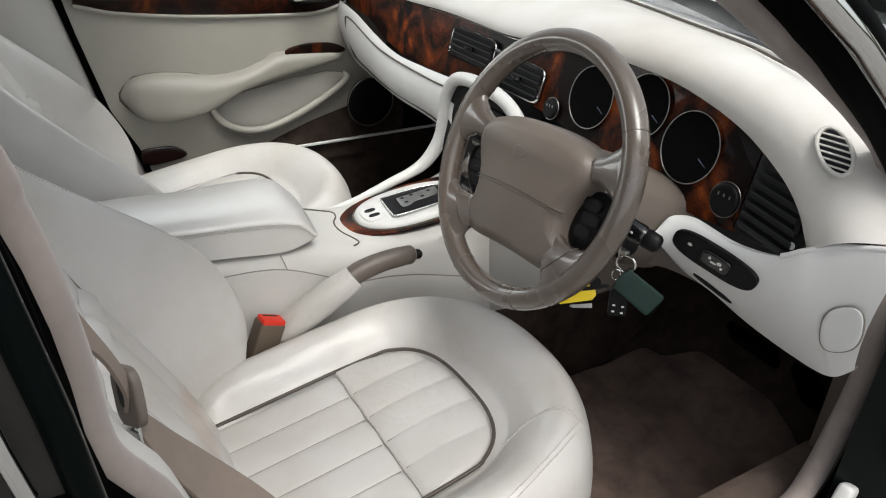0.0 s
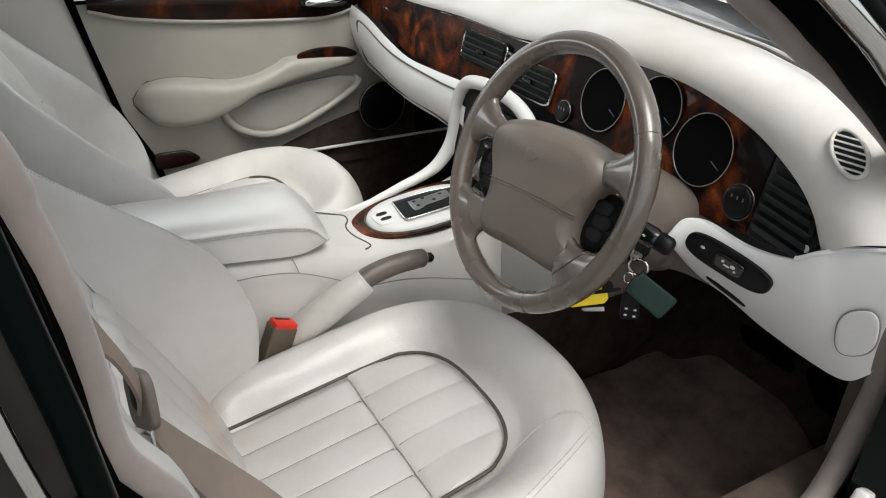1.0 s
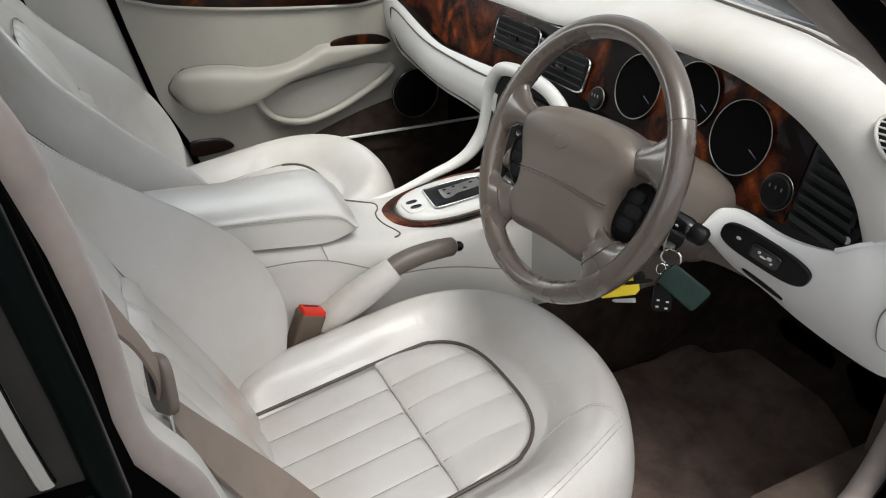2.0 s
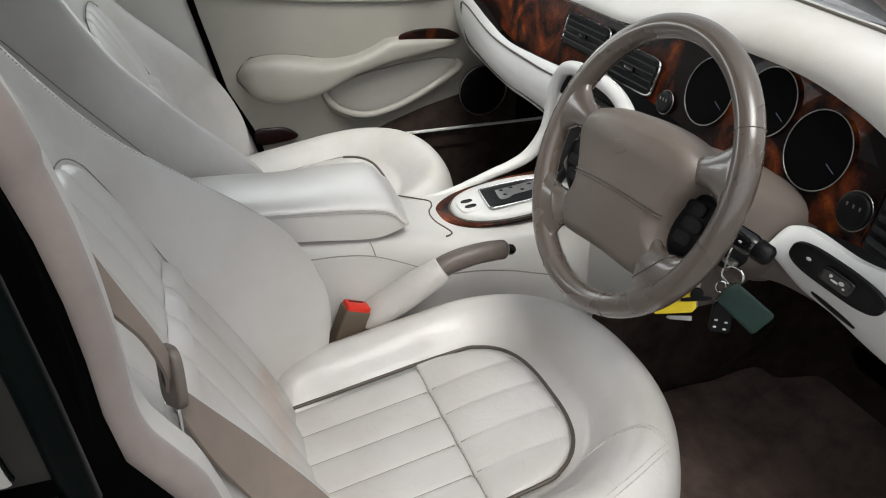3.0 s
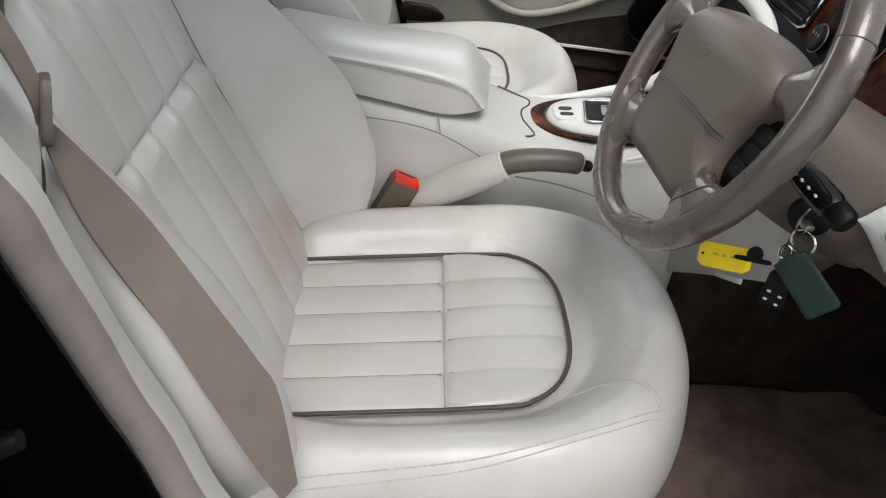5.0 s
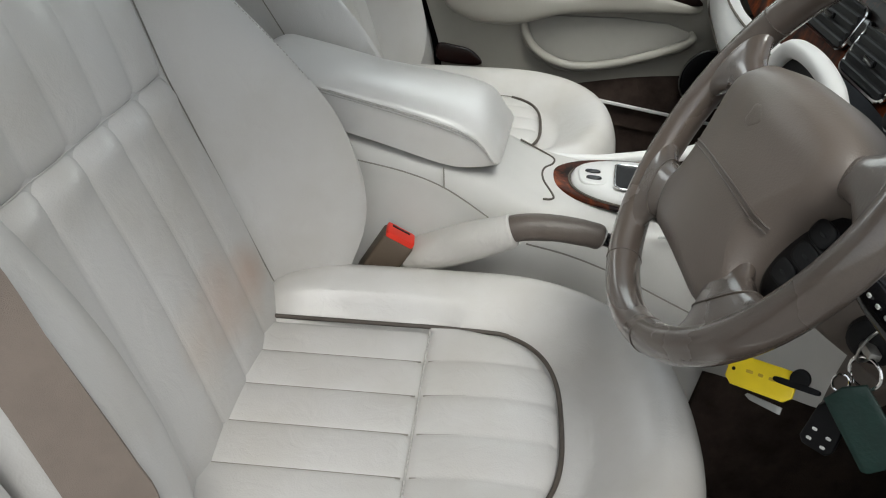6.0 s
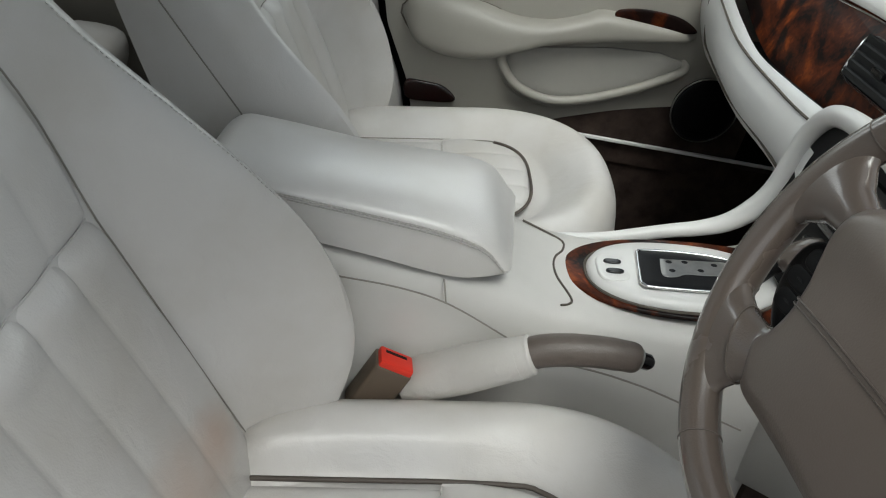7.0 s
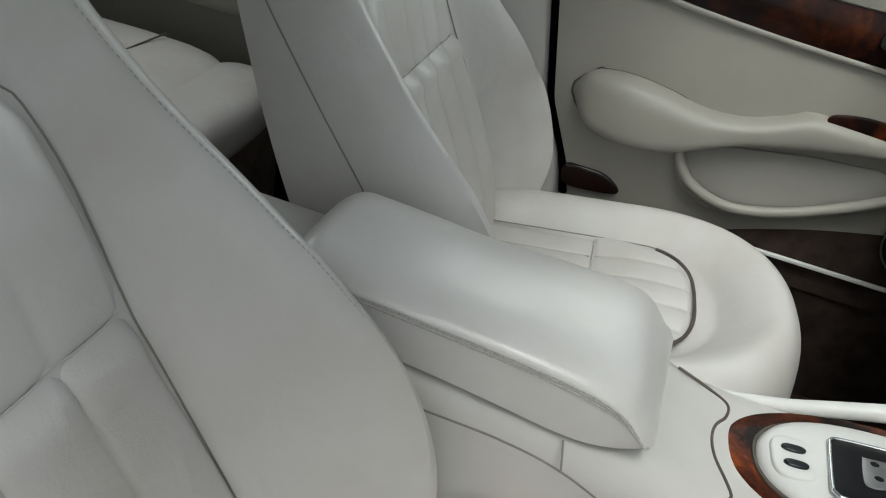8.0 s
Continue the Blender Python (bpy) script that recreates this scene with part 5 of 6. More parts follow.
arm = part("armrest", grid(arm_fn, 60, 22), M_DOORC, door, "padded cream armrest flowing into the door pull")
lower = [(x, DY - 0.0145, arm_z(x) - arm_h(x) * 0.98) for x in np.linspace(0.40, 0.180, 16)]
upper = [(x, DY - 0.0145, arm_z(x) + arm_h(x) * 0.98) for x in np.linspace(0.180, 0.335, 14)]
part("armrest_joint", tube(cr(lower + [(0.146, DY - 0.0145, arm_z(0.148))] + upper, 90), 0.0016, 6), M_GROOVE, arm)
part("pull_inlay", slab([(p.x, p.y) for p in cr([(0.545, 0.536, 0), (0.553, 0.549, 0), (0.60, 0.558, 0), (0.66, 0.556, 0), (0.695, 0.545, 0), (0.706, 0.532, 0), (0.66, 0.525, 0), (0.60, 0.525, 0), (0.555, 0.527, 0)], 50, closed=True)], 0.006, lambda a, b, h: Vector((a, DY - 0.034 - h, b)), bev=0.002), M_WOOD_SHADE, arm, "walnut inlay in the door pull, coloured as in shade")
part("pull_back", box((0.626, DY - 0.016, 0.532), (0.150, 0.022, 0.022), 0.008), M_DOORC, arm)

pk = cr([(0.352, 0, 0.428), (0.358, 0, 0.405), (0.385, 0, 0.372), (0.43, 0, 0.352), (0.48, 0, 0.348), (0.55, 0, 0.366), (0.63, 0, 0.402), (0.695, 0, 0.440), (0.714, 0, 0.458), (0.712, 0, 0.468)], 60)
pocket = part("pocket_lip", tube([(p.x, DY - 0.030 + 0.026 * max(0.0, (i - 53) / 6) ** 1.5, p.z) for i, p in enumerate(pk)], [0.0095 if i < 54 else 0.0095 - 0.0008 * (i - 53) for i in range(60)], 12), M_DOORC, door, "curved cream door pocket lip")
pin = [(p.x, p.z) for p in pk] + [(0.66, 0.478), (0.56, 0.470), (0.46, 0.452), (0.38, 0.438)]
part("pocket_fabric", slab(pin, 0.006, lambda a, b, h: Vector((a, DY - 0.014 - h, b)), bev=0.002, rings=3), M_CLOTH, pocket, "grey-beige fabric inside the pocket")
part("pocket_bead", tube([(p.x, DY - 0.018, p.z - 0.016) for p in pk[4:52]], 0.004, 8), M_DOORC, pocket)
spk = part("speaker", slab(oval(0.066, 0.066, 48, 2, (0.787, 0.380)), 0.014, lambda a, b, h: Vector((a, DY - 0.012 - h, b)), dome=0.004, bev=0.004), M_BLACK, door, "round black speaker grille")
part("speaker_ring", tube([(0.787 + 0.068 * math.cos(t), DY - 0.024, 0.380 + 0.068 * math.sin(t)) for t in (2 * math.pi * i / 60 for i in range(60))], 0.0018, 6, closed=True), M_DULL, spk)
part("kick_carpet", grid(lambda u, v: Vector((0.20 + 0.70 * u, DY - 0.003, 0.225 + (door_low(0.20 + 0.70 * u) - 0.215) * v)), 10, 4), M_CARPET, door, "dark brown carpet along the door bottom")
part("reflector", slab([(p.x, p.y) for p in cr([(0.178, 0.330, 0), (0.215, 0.333, 0), (0.252, 0.330, 0), (0.280, 0.312, 0), (0.276, 0.300, 0), (0.23, 0.292, 0), (0.190, 0.291, 0), (0.177, 0.302, 0)], 40, closed=True)], 0.006, lambda a, b, h: Vector((a, DY - 0.012 - h, b)), bev=0.003), M_REDLENS, door, "dark red door reflector")
wf = part("window_frame", tube([(0.055, DY + 0.02, 0.74), (-0.02, DY - 0.02, 1.02), (0.10, DY - 0.13, 1.14), (0.45, DY - 0.14, 1.12), (0.78, DY, 0.76)], 0.016, 8), M_RUBBER, door)
pane = part("window_pane", grid(lambda u, v: Vector((0.07 + 0.66 * u - 0.06 * v + (0 if u < 0.5 else -0.45 * v * (u - 0.5) * 1.2), DY + 0.02 - 0.14 * v, 0.745 + 0.37 * v)), 6, 6), M_GLASS, wf)
pane.visible_shadow = False

# passenger sill and post
whole("sill_trim", box((0.82, 0.717, 0.278), (0.64, 0.010, 0.006), 0.002), M_WHITE, "pale passenger door sill strip", "sill", "structure")
post = thing("pillar_passenger", (0.0, 0.74, 0.2), "cream passenger side centre pillar trim with black door seal", "pillar", kind="structure")


def post_fn(u, v):
    z = 0.22 + 0.92 * v
    x1 = door_rear(z) - 0.012
    x = x1 - 0.16 + 0.16 * u
    return Vector((x, 0.735 - 0.02 * math.sin(math.pi * u) - 0.12 * max(0, v - 0.5), z))


part("pillar_trim", grid(post_fn, 14, 20), M_TRIM, post)
part("door_seal", tube([(door_rear(z) - 0.006, 0.728 - 0.12 * max(0, (z - 0.22) / 0.92 - 0.5), z) for z in np.linspace(0.27, 1.1, 24)], 0.009, 8), M_RUBBER, post, "black rubber door seal")
rd = thing("rear_passenger_door", (-0.55, 0.74, 0.2), "cream trim of the rear passenger door", "car door")
part("trim_panel", box((-0.58, 0.745, 0.46), (0.80, 0.03, 0.52), 0.01), M_DOORC, rd)
part("armrest", box((-0.55, 0.70, 0.46), (0.50, 0.07, 0.07), 0.03, seg=4), M_DOORC, rd)
part("walnut_strip", box((-0.55, 0.722, 0.665), (0.78, 0.02, 0.06), 0.008), M_WOOD_SHADE, rd)

# ---- floor ----
def floor_z(x):
    return lerp([(-1.2, 0.02), (0.95, 0.0), (1.08, 0.06), (1.36, 0.36)], x)


whole("floor", grid(lambda u, v: Vector((-1.2 + 2.6 * u, -0.70 + 1.44 * v, floor_z(-1.2 + 2.6 * u))), 60, 8), M_CARPET, "dark brown carpeted car floor", "carpet", "structure")
whole("bulkhead", box((1.40, 0.02, 0.50), (0.05, 1.5, 0.60)), M_BLACK, "black bulkhead at the front of the footwells", "bulkhead", "structure")
whole("tunnel_front", loft([[(x, 0.02 + a, b) for a, b in [(-0.165, 0.0), (-0.14, 0.2), (-0.105, 0.40), (0.105, 0.40), (0.14, 0.2), (0.165, 0.0)]] for x in (0.668, 1.0, 1.38)]), M_CARPET, "dark brown carpeted transmission tunnel", "carpet", "structure")
mo = [(0.56, -0.60), (0.58, -0.20), (0.74, -0.165), (0.86, -0.155), (0.95, -0.160), (1.03, -0.185), (1.045, -0.235), (1.10, -0.285), (1.115, -0.38), (1.09, -0.50), (1.03, -0.60), (0.90, -0.615), (0.74, -0.615)]
mp = cr([(a, b, 0) for a, b in mo], 60, closed=True)
whole("floor_mat", slab([(p.x, p.y) for p in mp], 0.012, lambda a, b, h: Vector((a, b, 0.002 + max(0, (a - 0.95) * 0.45) + h)), bev=0.005), M_MAT, "brown carpet mat in the driver footwell", "floor mat")
mo2 = [(0.58, 0.22), (0.58, 0.66), (0.95, 0.67), (1.0, 0.60), (1.0, 0.24), (0.9, 0.2)]
mp2 = cr([(a, b, 0) for a, b in mo2], 40, closed=True)
whole("floor_mat", slab([(p.x, p.y) for p in mp2], 0.012, lambda a, b, h: Vector((a, b, 0.002 + max(0, (a - 0.95) * 0.45) + h)), bev=0.005), M_MAT, "brown carpet mat in the passenger footwell", "floor mat")
ped = thing("pedals", (1.06, -0.42, 0.16), "black brake and accelerator pedals in the footwell", "pedals")
part("brake_pedal", box((1.06, -0.42, 0.20), (0.02, 0.11, 0.06), 0.008, pose(0, 0, 0, 0, -35, 0)), M_RUBBER, ped)
part("accelerator_pedal", box((1.08, -0.54, 0.17), (0.02, 0.05, 0.14), 0.008, pose(0, 0, 0, 0, -35, 0)), M_RUBBER, ped)

whole("side_wall", box((0.35, 0.75, 0.10), (1.4, 0.03, 0.31)), M_CARPET, "dark carpeted inner sill on the passenger side", "side wall", "structure")
whole("side_wall", box((1.22, 0.75, 0.25), (0.40, 0.03, 0.62)), M_CARPET, "dark carpeted side wall of the passenger footwell", "side wall", "structure")
whole("sill_plate", box((0.55, -0.775, 0.165), (0.80, 0.03, 0.006), 0.002), M_DULL, "polished outer sill tread plate", "sill", "structure")
# driver's sill, carpeted, and kick panel
whole("sill", loft([[(x, y, z) for y, z in [(-0.620, 0.0), (-0.628, 0.16), (-0.638, 0.192), (-0.66, 0.202), (-0.73, 0.198), (-0.75, 0.17), (-0.76, -0.1)]] for x in np.linspace(-0.10, 0.95, 12)]), M_SILLC, "tan carpeted driver door sill", "sill", "structure")
whole("kick_panel", box((1.12, -0.690, 0.30), (0.42, 0.09, 0.56), 0.02), M_TAUPEP, "taupe kick panel beside the driver footwell", "kick panel", "structure")

# ---- driver's door opening ----
ap = thing("door_aperture", (0.30, -0.74, 0.2), "taupe velour seal round the open driver doorway", "door seal", kind="structure")
sealp = cr([(0.05, -0.62, 1.16), (-0.10, -0.680, 1.08), (-0.126, -0.694, 0.95), (-0.108, -0.703, 0.88), (-0.096, -0.706, 0.825), (-0.089, -0.706, 0.76), (-0.087, -0.706, 0.705), (-0.081, -0.705, 0.674), (-0.067, -0.703, 0.646), (-0.054, -0.700, 0.620), (-0.045, -0.697, 0.585), (-0.028, -0.690, 0.52), (-0.009, -0.684, 0.45), (0.008, -0.682, 0.40), (0.045, -0.69, 0.30), (0.105, -0.70, 0.228), (0.22, -0.71, 0.212), (0.45, -0.72, 0.208), (0.66, -0.725, 0.208), (0.76, -0.725, 0.215), (0.80, -0.722, 0.245), (0.825, -0.72, 0.31), (0.842, -0.72, 0.41), (0.83, -0.72, 0.49), (0.80, -0.72, 0.56), (0.780, -0.710, 0.655), (0.751, -0.702, 0.738), (0.668, -0.70, 0.802), (0.585, -0.70, 0.853), (0.521, -0.70, 0.887), (0.448, -0.70, 0.930), (0.25, -0.66, 1.06), (0.05, -0.60, 1.16)], 220)
part("seal", tube(sealp, [lerp([(-0.2, 0.0175), (0.40, 0.0175), (0.52, 0.0138), (0.70, 0.0138), (0.80, 0.0165)], p.x) if p.z > 0.86 or p.x > 0.2 else 0.0150 for p in sealp], 14), M_VELOUR, ap)
part("outer_rubber", tube([p + Vector((0, -0.026, 0)) + Vector((p.x - 0.33, 0, p.z - 0.62)).normalized() * 0.014 for p in sealp], 0.010, 10), M_RUBBER, ap, "black rubber outer seal")

bp = thing("pillar_driver", (-0.10, -0.72, 0.2), "cream centre pillar trim beside the driver seat", "pillar", kind="structure")
BPE = smoothtab([(0.18, 0.13), (0.29, 0.058), (0.40, 0.020), (0.45, 0.003), (0.51, -0.016), (0.60, -0.039), (0.64, -0.052), (0.67, -0.070), (0.70, -0.080), (0.76, -0.083), (0.82, -0.089), (0.88, -0.102), (0.95, -0.118), (1.15, -0.15)])


def bp_fn(u, v):
    z = 0.20 + 0.92 * v
    x1 = BPE(z) - 0.002
    return Vector((x1 - 0.20 * u, -0.694 + 0.020 * math.sin(math.pi * min(u * 1.3, 1)), z))


part("pillar_trim", grid(bp_fn, 16, 30), M_TRIM, bp)


def return_fn(u, v):
    z = 0.22 + 0.86 * v
    a = u * math.pi / 2
    return Vector((BPE(z) + 0.002 + 0.004 * math.sin(a), lerp([(0.40, -0.678), (0.60, -0.698), (1.1, -0.698)], z) + 0.022 * (1 - math.cos(a)), z))


part("trim_edge", grid(return_fn, 10, 50), M_TRIM, bp, "rounded cream edge of the pillar trim")


def jamb_fn(u, v):
    z = 0.0 + 1.10 * v
    x1 = BPE(max(z, 0.2)) - 0.006
    return Vector((x1 - 0.10 * u, -0.730 - 0.05 * min(u * 2.5, 1), z))


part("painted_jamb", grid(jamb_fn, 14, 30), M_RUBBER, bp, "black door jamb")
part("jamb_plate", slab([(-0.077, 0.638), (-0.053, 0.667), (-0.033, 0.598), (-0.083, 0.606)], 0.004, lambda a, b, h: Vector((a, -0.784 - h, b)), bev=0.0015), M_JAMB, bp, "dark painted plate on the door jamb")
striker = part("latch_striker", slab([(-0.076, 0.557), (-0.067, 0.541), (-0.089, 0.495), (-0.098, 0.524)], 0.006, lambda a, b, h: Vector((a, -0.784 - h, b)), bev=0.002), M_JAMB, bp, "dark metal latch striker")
part("striker_bolt", tube([(-0.083, -0.790, 0.528), (-0.083, -0.796, 0.528), (-0.083, -0.799, 0.528)], [0.007, 0.007, 0.004], 12), M_JAMB, striker)
part("jamb_rib", tube([(-0.085, -0.788, 0.603), (-0.060, -0.789, 0.599), (-0.034, -0.788, 0.594)], 0.0018, 6), M_BLACK, bp)
part("door_check", tube([(-0.060, -0.788, 0.504), (-0.043, -0.792, 0.514), (-0.027, -0.788, 0.519)], [0.007, 0.010, 0.007], 10), M_JAMB, bp)
rdd = thing("rear_driver_door", (-0.6, -0.80, 0.0), "dark green painted rear door with chrome strip", "car door")
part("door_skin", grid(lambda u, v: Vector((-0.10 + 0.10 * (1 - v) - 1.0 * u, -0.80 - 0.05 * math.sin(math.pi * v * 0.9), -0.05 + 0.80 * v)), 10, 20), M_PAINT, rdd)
part("chrome_strip", loft([[Vector((x0 + a, -0.822 + b, z)) for a, b in oval(0.0042, 0.005, 14, 3)] for x0, z in ((-0.1155, 0.772), (-0.1165, 0.776), (-0.120, 0.80), (-0.127, 0.86), (-0.142, 0.97), (-0.165, 1.10))]), M_CHROME, rdd, "chrome window edge")
part("window_pane", grid(lambda u, v: Vector((-0.100 - 0.045 * v - 0.9 * u, -0.806 + 0.08 * v * v, 0.752 + 0.36 * v)), 12, 10), M_DARKGLASS, rdd, "dark rear door glass")
part("frame_edge", tube([(-0.092, -0.808, 0.735), (-0.098, -0.808, 0.80), (-0.112, -0.800, 0.90), (-0.14, -0.775, 1.05), (-0.16, -0.735, 1.13)], 0.008, 10), M_PAINT, rdd, "dark painted window frame")
part("window_trim", box((-0.58, -0.79, 0.76), (0.92, 0.03, 0.03), 0.008), M_RUBBER, rdd)

# seat belt
belt = thing("seat_belt", (0.02, -0.66, 0.2), "taupe seat belt hanging beside the driver seat", "seat belt")


def strand(left, right, th=0.0014):
    """A flat strand between two edge lines."""
    A, B = cr(left, 30), cr(right, 30)
    loops = []
    for i in range(30):
        a, b = A[i], B[i]
        tan = (A[min(i + 1, 29)] - A[max(i - 1, 0)]).normalized()
        n = tan.cross(b - a).normalized() * th
        loops.append([a - n, b - n, b + n, a + n])
    return loft(loops)


part("webbing", strand([(-0.190, -0.640, 1.02), (-0.138, -0.644, 0.86), (-0.108, -0.646, 0.800), (-0.093, -0.648, 0.765), (-0.081, -0.648, 0.735), (-0.066, -0.646, 0.708), (-0.057, -0.640, 0.672), (-0.058, -0.634, 0.650)], [(-0.165, -0.628, 1.02), (-0.120, -0.632, 0.86), (-0.094, -0.634, 0.795), (-0.081, -0.634, 0.760), (-0.070, -0.632, 0.730), (-0.059, -0.630, 0.700), (-0.052, -0.630, 0.675), (-0.054, -0.628, 0.653)]), M_BELT, belt, "upper strand of taupe webbing")
part("webbing", strand([(-0.058, -0.633, 0.646), (-0.038, -0.645, 0.592), (-0.015, -0.648, 0.545), (0.011, -0.645, 0.492), (0.024, -0.645, 0.463), (0.051, -0.647, 0.404), (0.085, -0.651, 0.335), (0.112, -0.653, 0.285)], [(-0.054, -0.627, 0.653), (-0.028, -0.608, 0.600), (-0.005, -0.603, 0.564), (0.031, -0.616, 0.522), (0.054, -0.620, 0.488), (0.086, -0.626, 0.440), (0.105, -0.629, 0.402), (0.124, -0.636, 0.29)]), M_BELT, belt, "lower strand of taupe webbing")
TM = Matrix.Translation((-0.055, -0.629, 0.660)) @ pose(0, 0, 0, 0, 0, 27) @ pose(0, 0, 0, -14, 8, 0)
plate_at = lambda a, b, h: TM @ Vector((0.0045 - h, a, b))
tg = part("tongue", slab(oval(0.0150, 0.0245, 40, 3.4), 0.007, plate_at, bev=0.003), M_TAUPEP, belt, "taupe plastic belt tongue")
part("webbing_slot", slab(oval(0.0045, 0.0115, 24, 3.4, (0.002, 0.004)), 0.0006, lambda a, b, h: plate_at(a, b, h + 0.007), bev=0.0003), M_BLACK, tg, "dark slot for the webbing")
part("tongue_blade", slab([(-0.010, -0.026), (0.010, -0.026), (0.010, -0.058), (0.007, -0.062), (-0.007, -0.062), (-0.010, -0.058)], 0.0025, lambda a, b, h: plate_at(a, b + 0.004, h + 0.005), bev=0.0006), M_CHROME, tg, "steel tongue blade")

# painted front jamb beside the sill, with hinge and check strap
fj = thing("front_jamb", (0.93, -0.79, 0.0), "dark painted front door jamb with hinge", "door jamb", kind="structure")
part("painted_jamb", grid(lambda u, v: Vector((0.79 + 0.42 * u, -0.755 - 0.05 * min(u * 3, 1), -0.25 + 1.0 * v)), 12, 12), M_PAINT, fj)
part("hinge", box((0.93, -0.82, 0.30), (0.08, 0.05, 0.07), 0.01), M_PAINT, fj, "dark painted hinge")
part("check_strap", box((0.800, -0.772, 0.256), (0.040, 0.022, 0.040), 0.008, pose(0, 0, 0, 0, 30, 10), seg=3), M_WHITE_DIM, fj, "pale plastic cover on the door jamb")

# front pillar, roof, glass
fpill = thing("front_pillar", (0.6, -0.72, 0.7), "front pillar with black seal and chrome edge", "pillar", kind="structure")
PIL = [(0.80, -0.73, 0.60), (0.745, -0.712, 0.71), (0.67, -0.70, 0.79), (0.57, -0.70, 0.862), (0.465, -0.70, 0.930), (0.25, -0.66, 1.06)]
part("pillar_metal", tube(cr([(x + 0.036, y - 0.022, z + 0.000) for x, y, z in PIL], 24), 0.030, 12), M_RUBBER, fpill, "black rubber and painted pillar edge")
part("chrome_edge", tube(cr([(0.28, -0.755, 1.045), (0.437, -0.78, 0.940), (0.512, -0.782, 0.892), (0.605, -0.79, 0.818), (0.69, -0.80, 0.74)], 24), 0.010, 10), M_CHROME, fpill, "chrome window edge")
whole("roof_lining", grid(lambda u, v: Vector((0.24 - 1.24 * u, -0.66 + 1.3 * v, 1.13 + 0.05 * math.sin(math.pi * v) + 0.02 * math.sin(math.pi * u))), 14, 12), M_CLOTH, "cream cloth roof lining", "roof lining", "structure")
ws = whole("windscreen", grid(lambda u, v: Vector((1.00 - 0.78 * v - 0.20 * (2 * u - 1) ** 2 * (1 - v * 0.6), -0.74 + 1.48 * u + (0.08 if u < 0.5 else -0.08) * v * abs(2 * u - 1), 0.775 + 0.38 * v)), 14, 10), M_GLASS, "clear laminated windscreen", "windscreen", "structure")
ws.visible_shadow = False
whole("cowl", box((1.08, 0.0, 0.755), (0.20, 1.4, 0.03), 0.01), M_COWL, "grey cowl panel below the windscreen", "cowl", "structure")
whole("bonnet", grid(lambda u, v: Vector((1.16 + 1.15 * u, -0.82 + 1.64 * v, 0.74 - 0.10 * u ** 2 + 0.05 * math.sin(math.pi * v))), 14, 12), M_BONNET, "dark green car bonnet ahead of the windscreen", "bonnet", "structure")
whole("rear_shelf", box((-1.25, 0, 0.62), (0.5, 1.4, 0.05), 0.01), M_TRIM, "cream rear parcel shelf", "shelf", "structure")
wip = thing("wiper", (1.0, -0.3, 0.79), "black windscreen wiper resting on the cowl", "wiper")
part("arm", tube([(1.05, 0.10, 0.80), (0.995, -0.25, 0.805), (0.965, -0.38, 0.80)], 0.006, 8), M_BLACK, wip)
part("blade", tube([(0.99, -0.05, 0.795), (0.94, -0.35, 0.795), (0.90, -0.48, 0.79)], 0.005, 8), M_RUBBER, wip)

# plain outer shell that closes the car
shell = thing("car_body", (0.0, 0.0, -0.1), "dark green outer body panels of the saloon car", "car body", kind="structure")


def roof_skin(u, v):
    return Vector((0.24 - 1.36 * u, -0.68 + 1.36 * v, 1.165 + 0.055 * math.sin(math.pi * v) + 0.03 * math.sin(math.pi * u)))


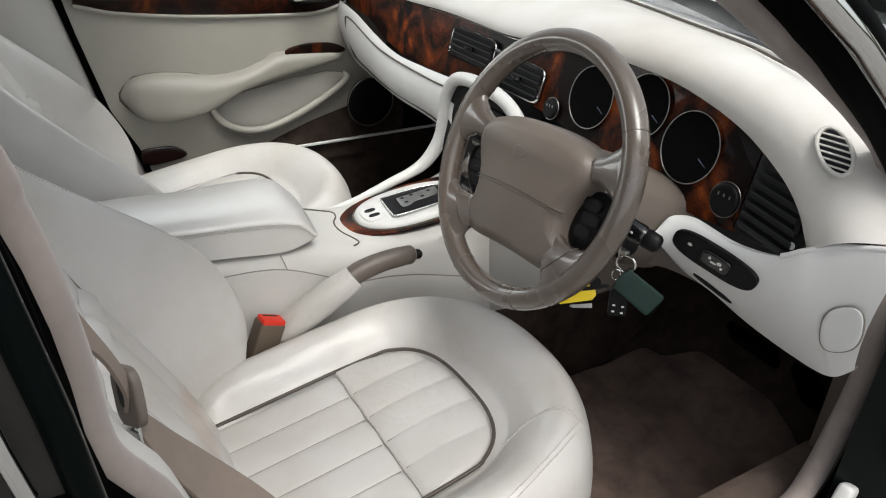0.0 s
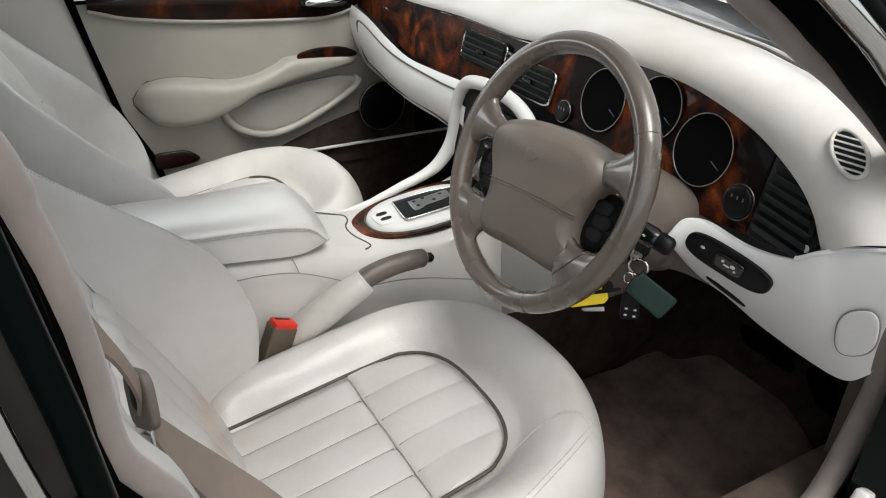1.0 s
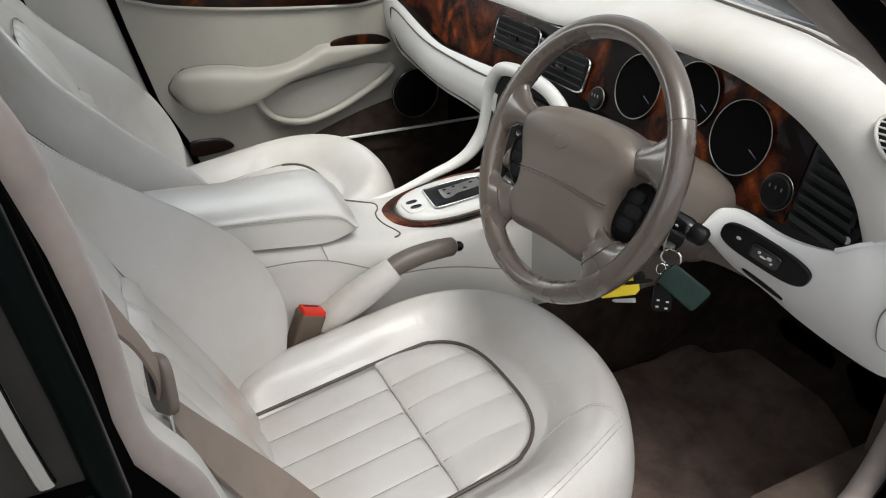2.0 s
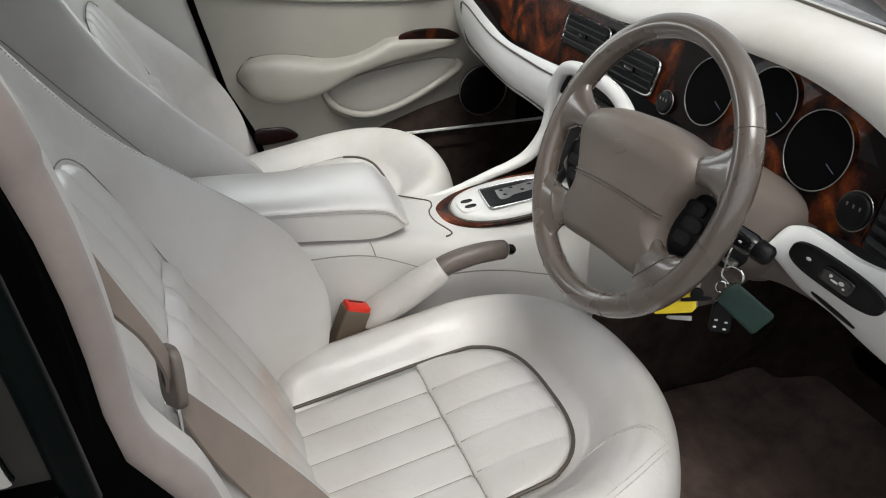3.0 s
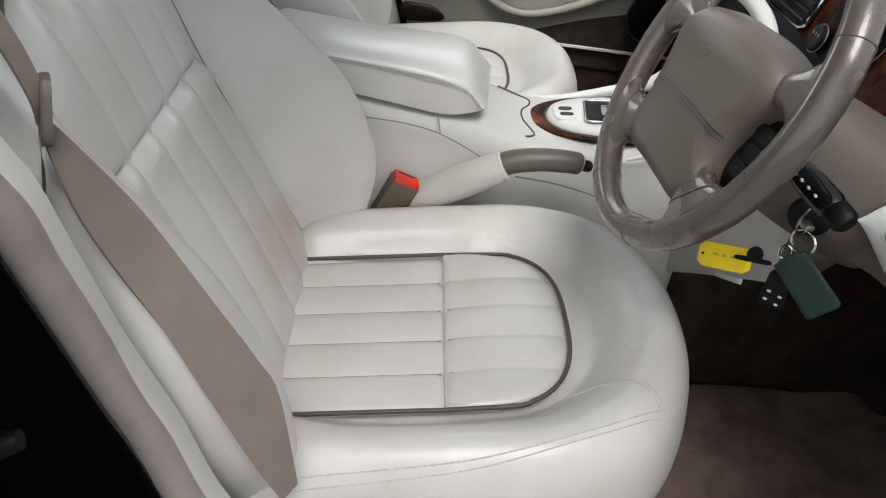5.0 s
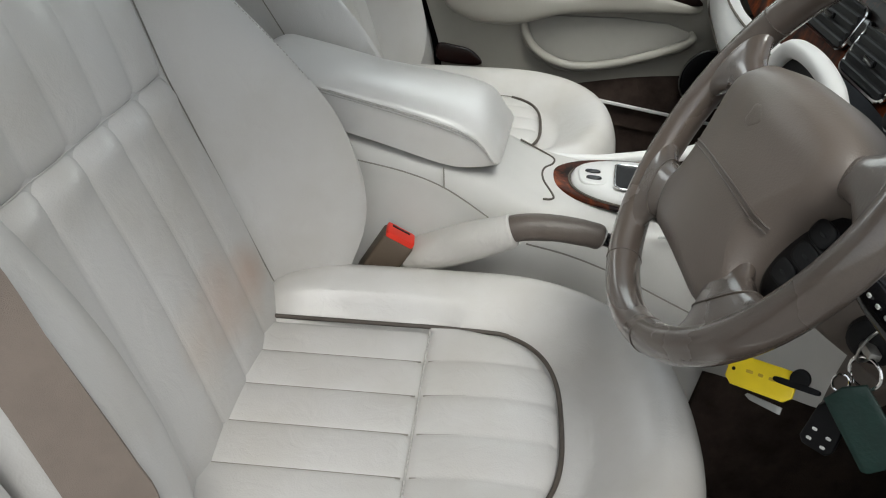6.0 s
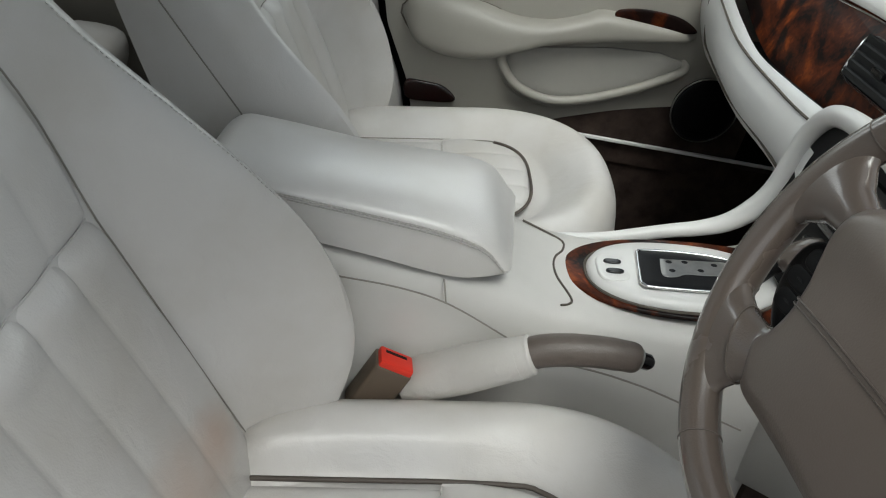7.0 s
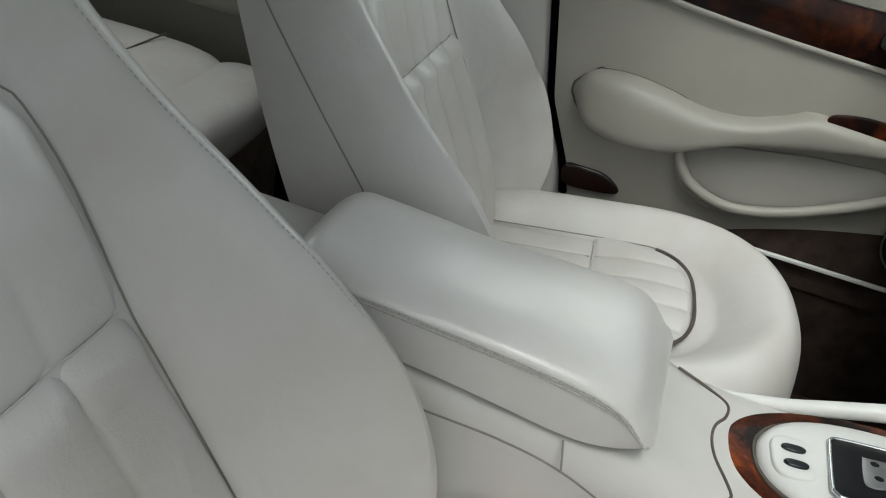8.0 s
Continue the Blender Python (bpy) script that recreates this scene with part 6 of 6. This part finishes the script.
part("roof", grid(roof_skin, 16, 14), M_PAINT, shell)
part("side_panel", grid(lambda u, v: Vector((1.9 - 4.1 * u, 0.83 + 0.06 * math.sin(math.pi * v), -0.12 + 0.80 * v)), 24, 12), M_PAINT, shell)
part("front_wing", grid(lambda u, v: Vector((1.9 - 0.75 * u, -0.84 - 0.05 * math.sin(math.pi * v), -0.12 + 0.82 * v)), 10, 12), M_PAINT, shell)
part("rear_wing", grid(lambda u, v: Vector((-1.12 - 1.1 * u, -0.84 - 0.05 * math.sin(math.pi * v), -0.12 + 0.80 * v)), 10, 12), M_PAINT, shell)
part("boot_lid", grid(lambda u, v: Vector((-1.55 - 0.65 * u, -0.82 + 1.64 * v, 0.70 - 0.05 * u ** 2 + 0.04 * math.sin(math.pi * v))), 8, 12), M_PAINT, shell)
part("underbody", grid(lambda u, v: Vector((1.9 - 4.1 * u, -0.84 + 1.68 * v, -0.12)), 8, 4), M_RUBBER, shell)
rw = part("rear_window", grid(lambda u, v: Vector((-1.12 - 0.45 * v, -0.62 + 1.24 * u, 1.16 - 0.44 * v)), 8, 6), M_GLASS, shell)
rw.visible_shadow = False
for s in (-1, 1):
    part("rear_pillar", tube([(-0.95, s * 0.66, 1.16), (-1.25, s * 0.70, 0.95), (-1.55, s * 0.76, 0.72)], [0.04, 0.05, 0.07], 10), M_PAINT, shell)
    part("waist_rail", box((-0.72, s * 0.80, 0.735), (0.80, 0.05, 0.04), 0.012), M_PAINT, shell)
part("roof_rail", tube([(0.24, 0.64, 1.15), (-0.2, 0.66, 1.17), (-0.95, 0.66, 1.16)], 0.03, 8), M_PAINT, shell)
part("screen_pillar", tube([(0.80, 0.77, 0.76), (0.53, 0.72, 0.95), (0.24, 0.66, 1.15)], 0.026, 8), M_PAINT, shell)

whole("far_hedge", grid(lambda u, v: Vector((60 * math.cos(2 * math.pi * u), 60 * math.sin(2 * math.pi * u), -0.3 + (4.0 + 1.2 * math.sin(9 * 2 * math.pi * u) + 0.7 * math.sin(23 * 2 * math.pi * u)) * v)), 120, 4, cu=True), M_HEDGE, "far line of trees round the parked car", "backdrop", "structure")

# ground and distance; the ground is paler than asphalt to throw light into the doorway
whole("ground", grid(lambda u, v: Vector((-400 + 800 * u, -400 + 800 * v, -0.28)), 5, 5), M_BOUNCE_GROUND, "ground under the car, made pale to bounce light", "ground", "structure")
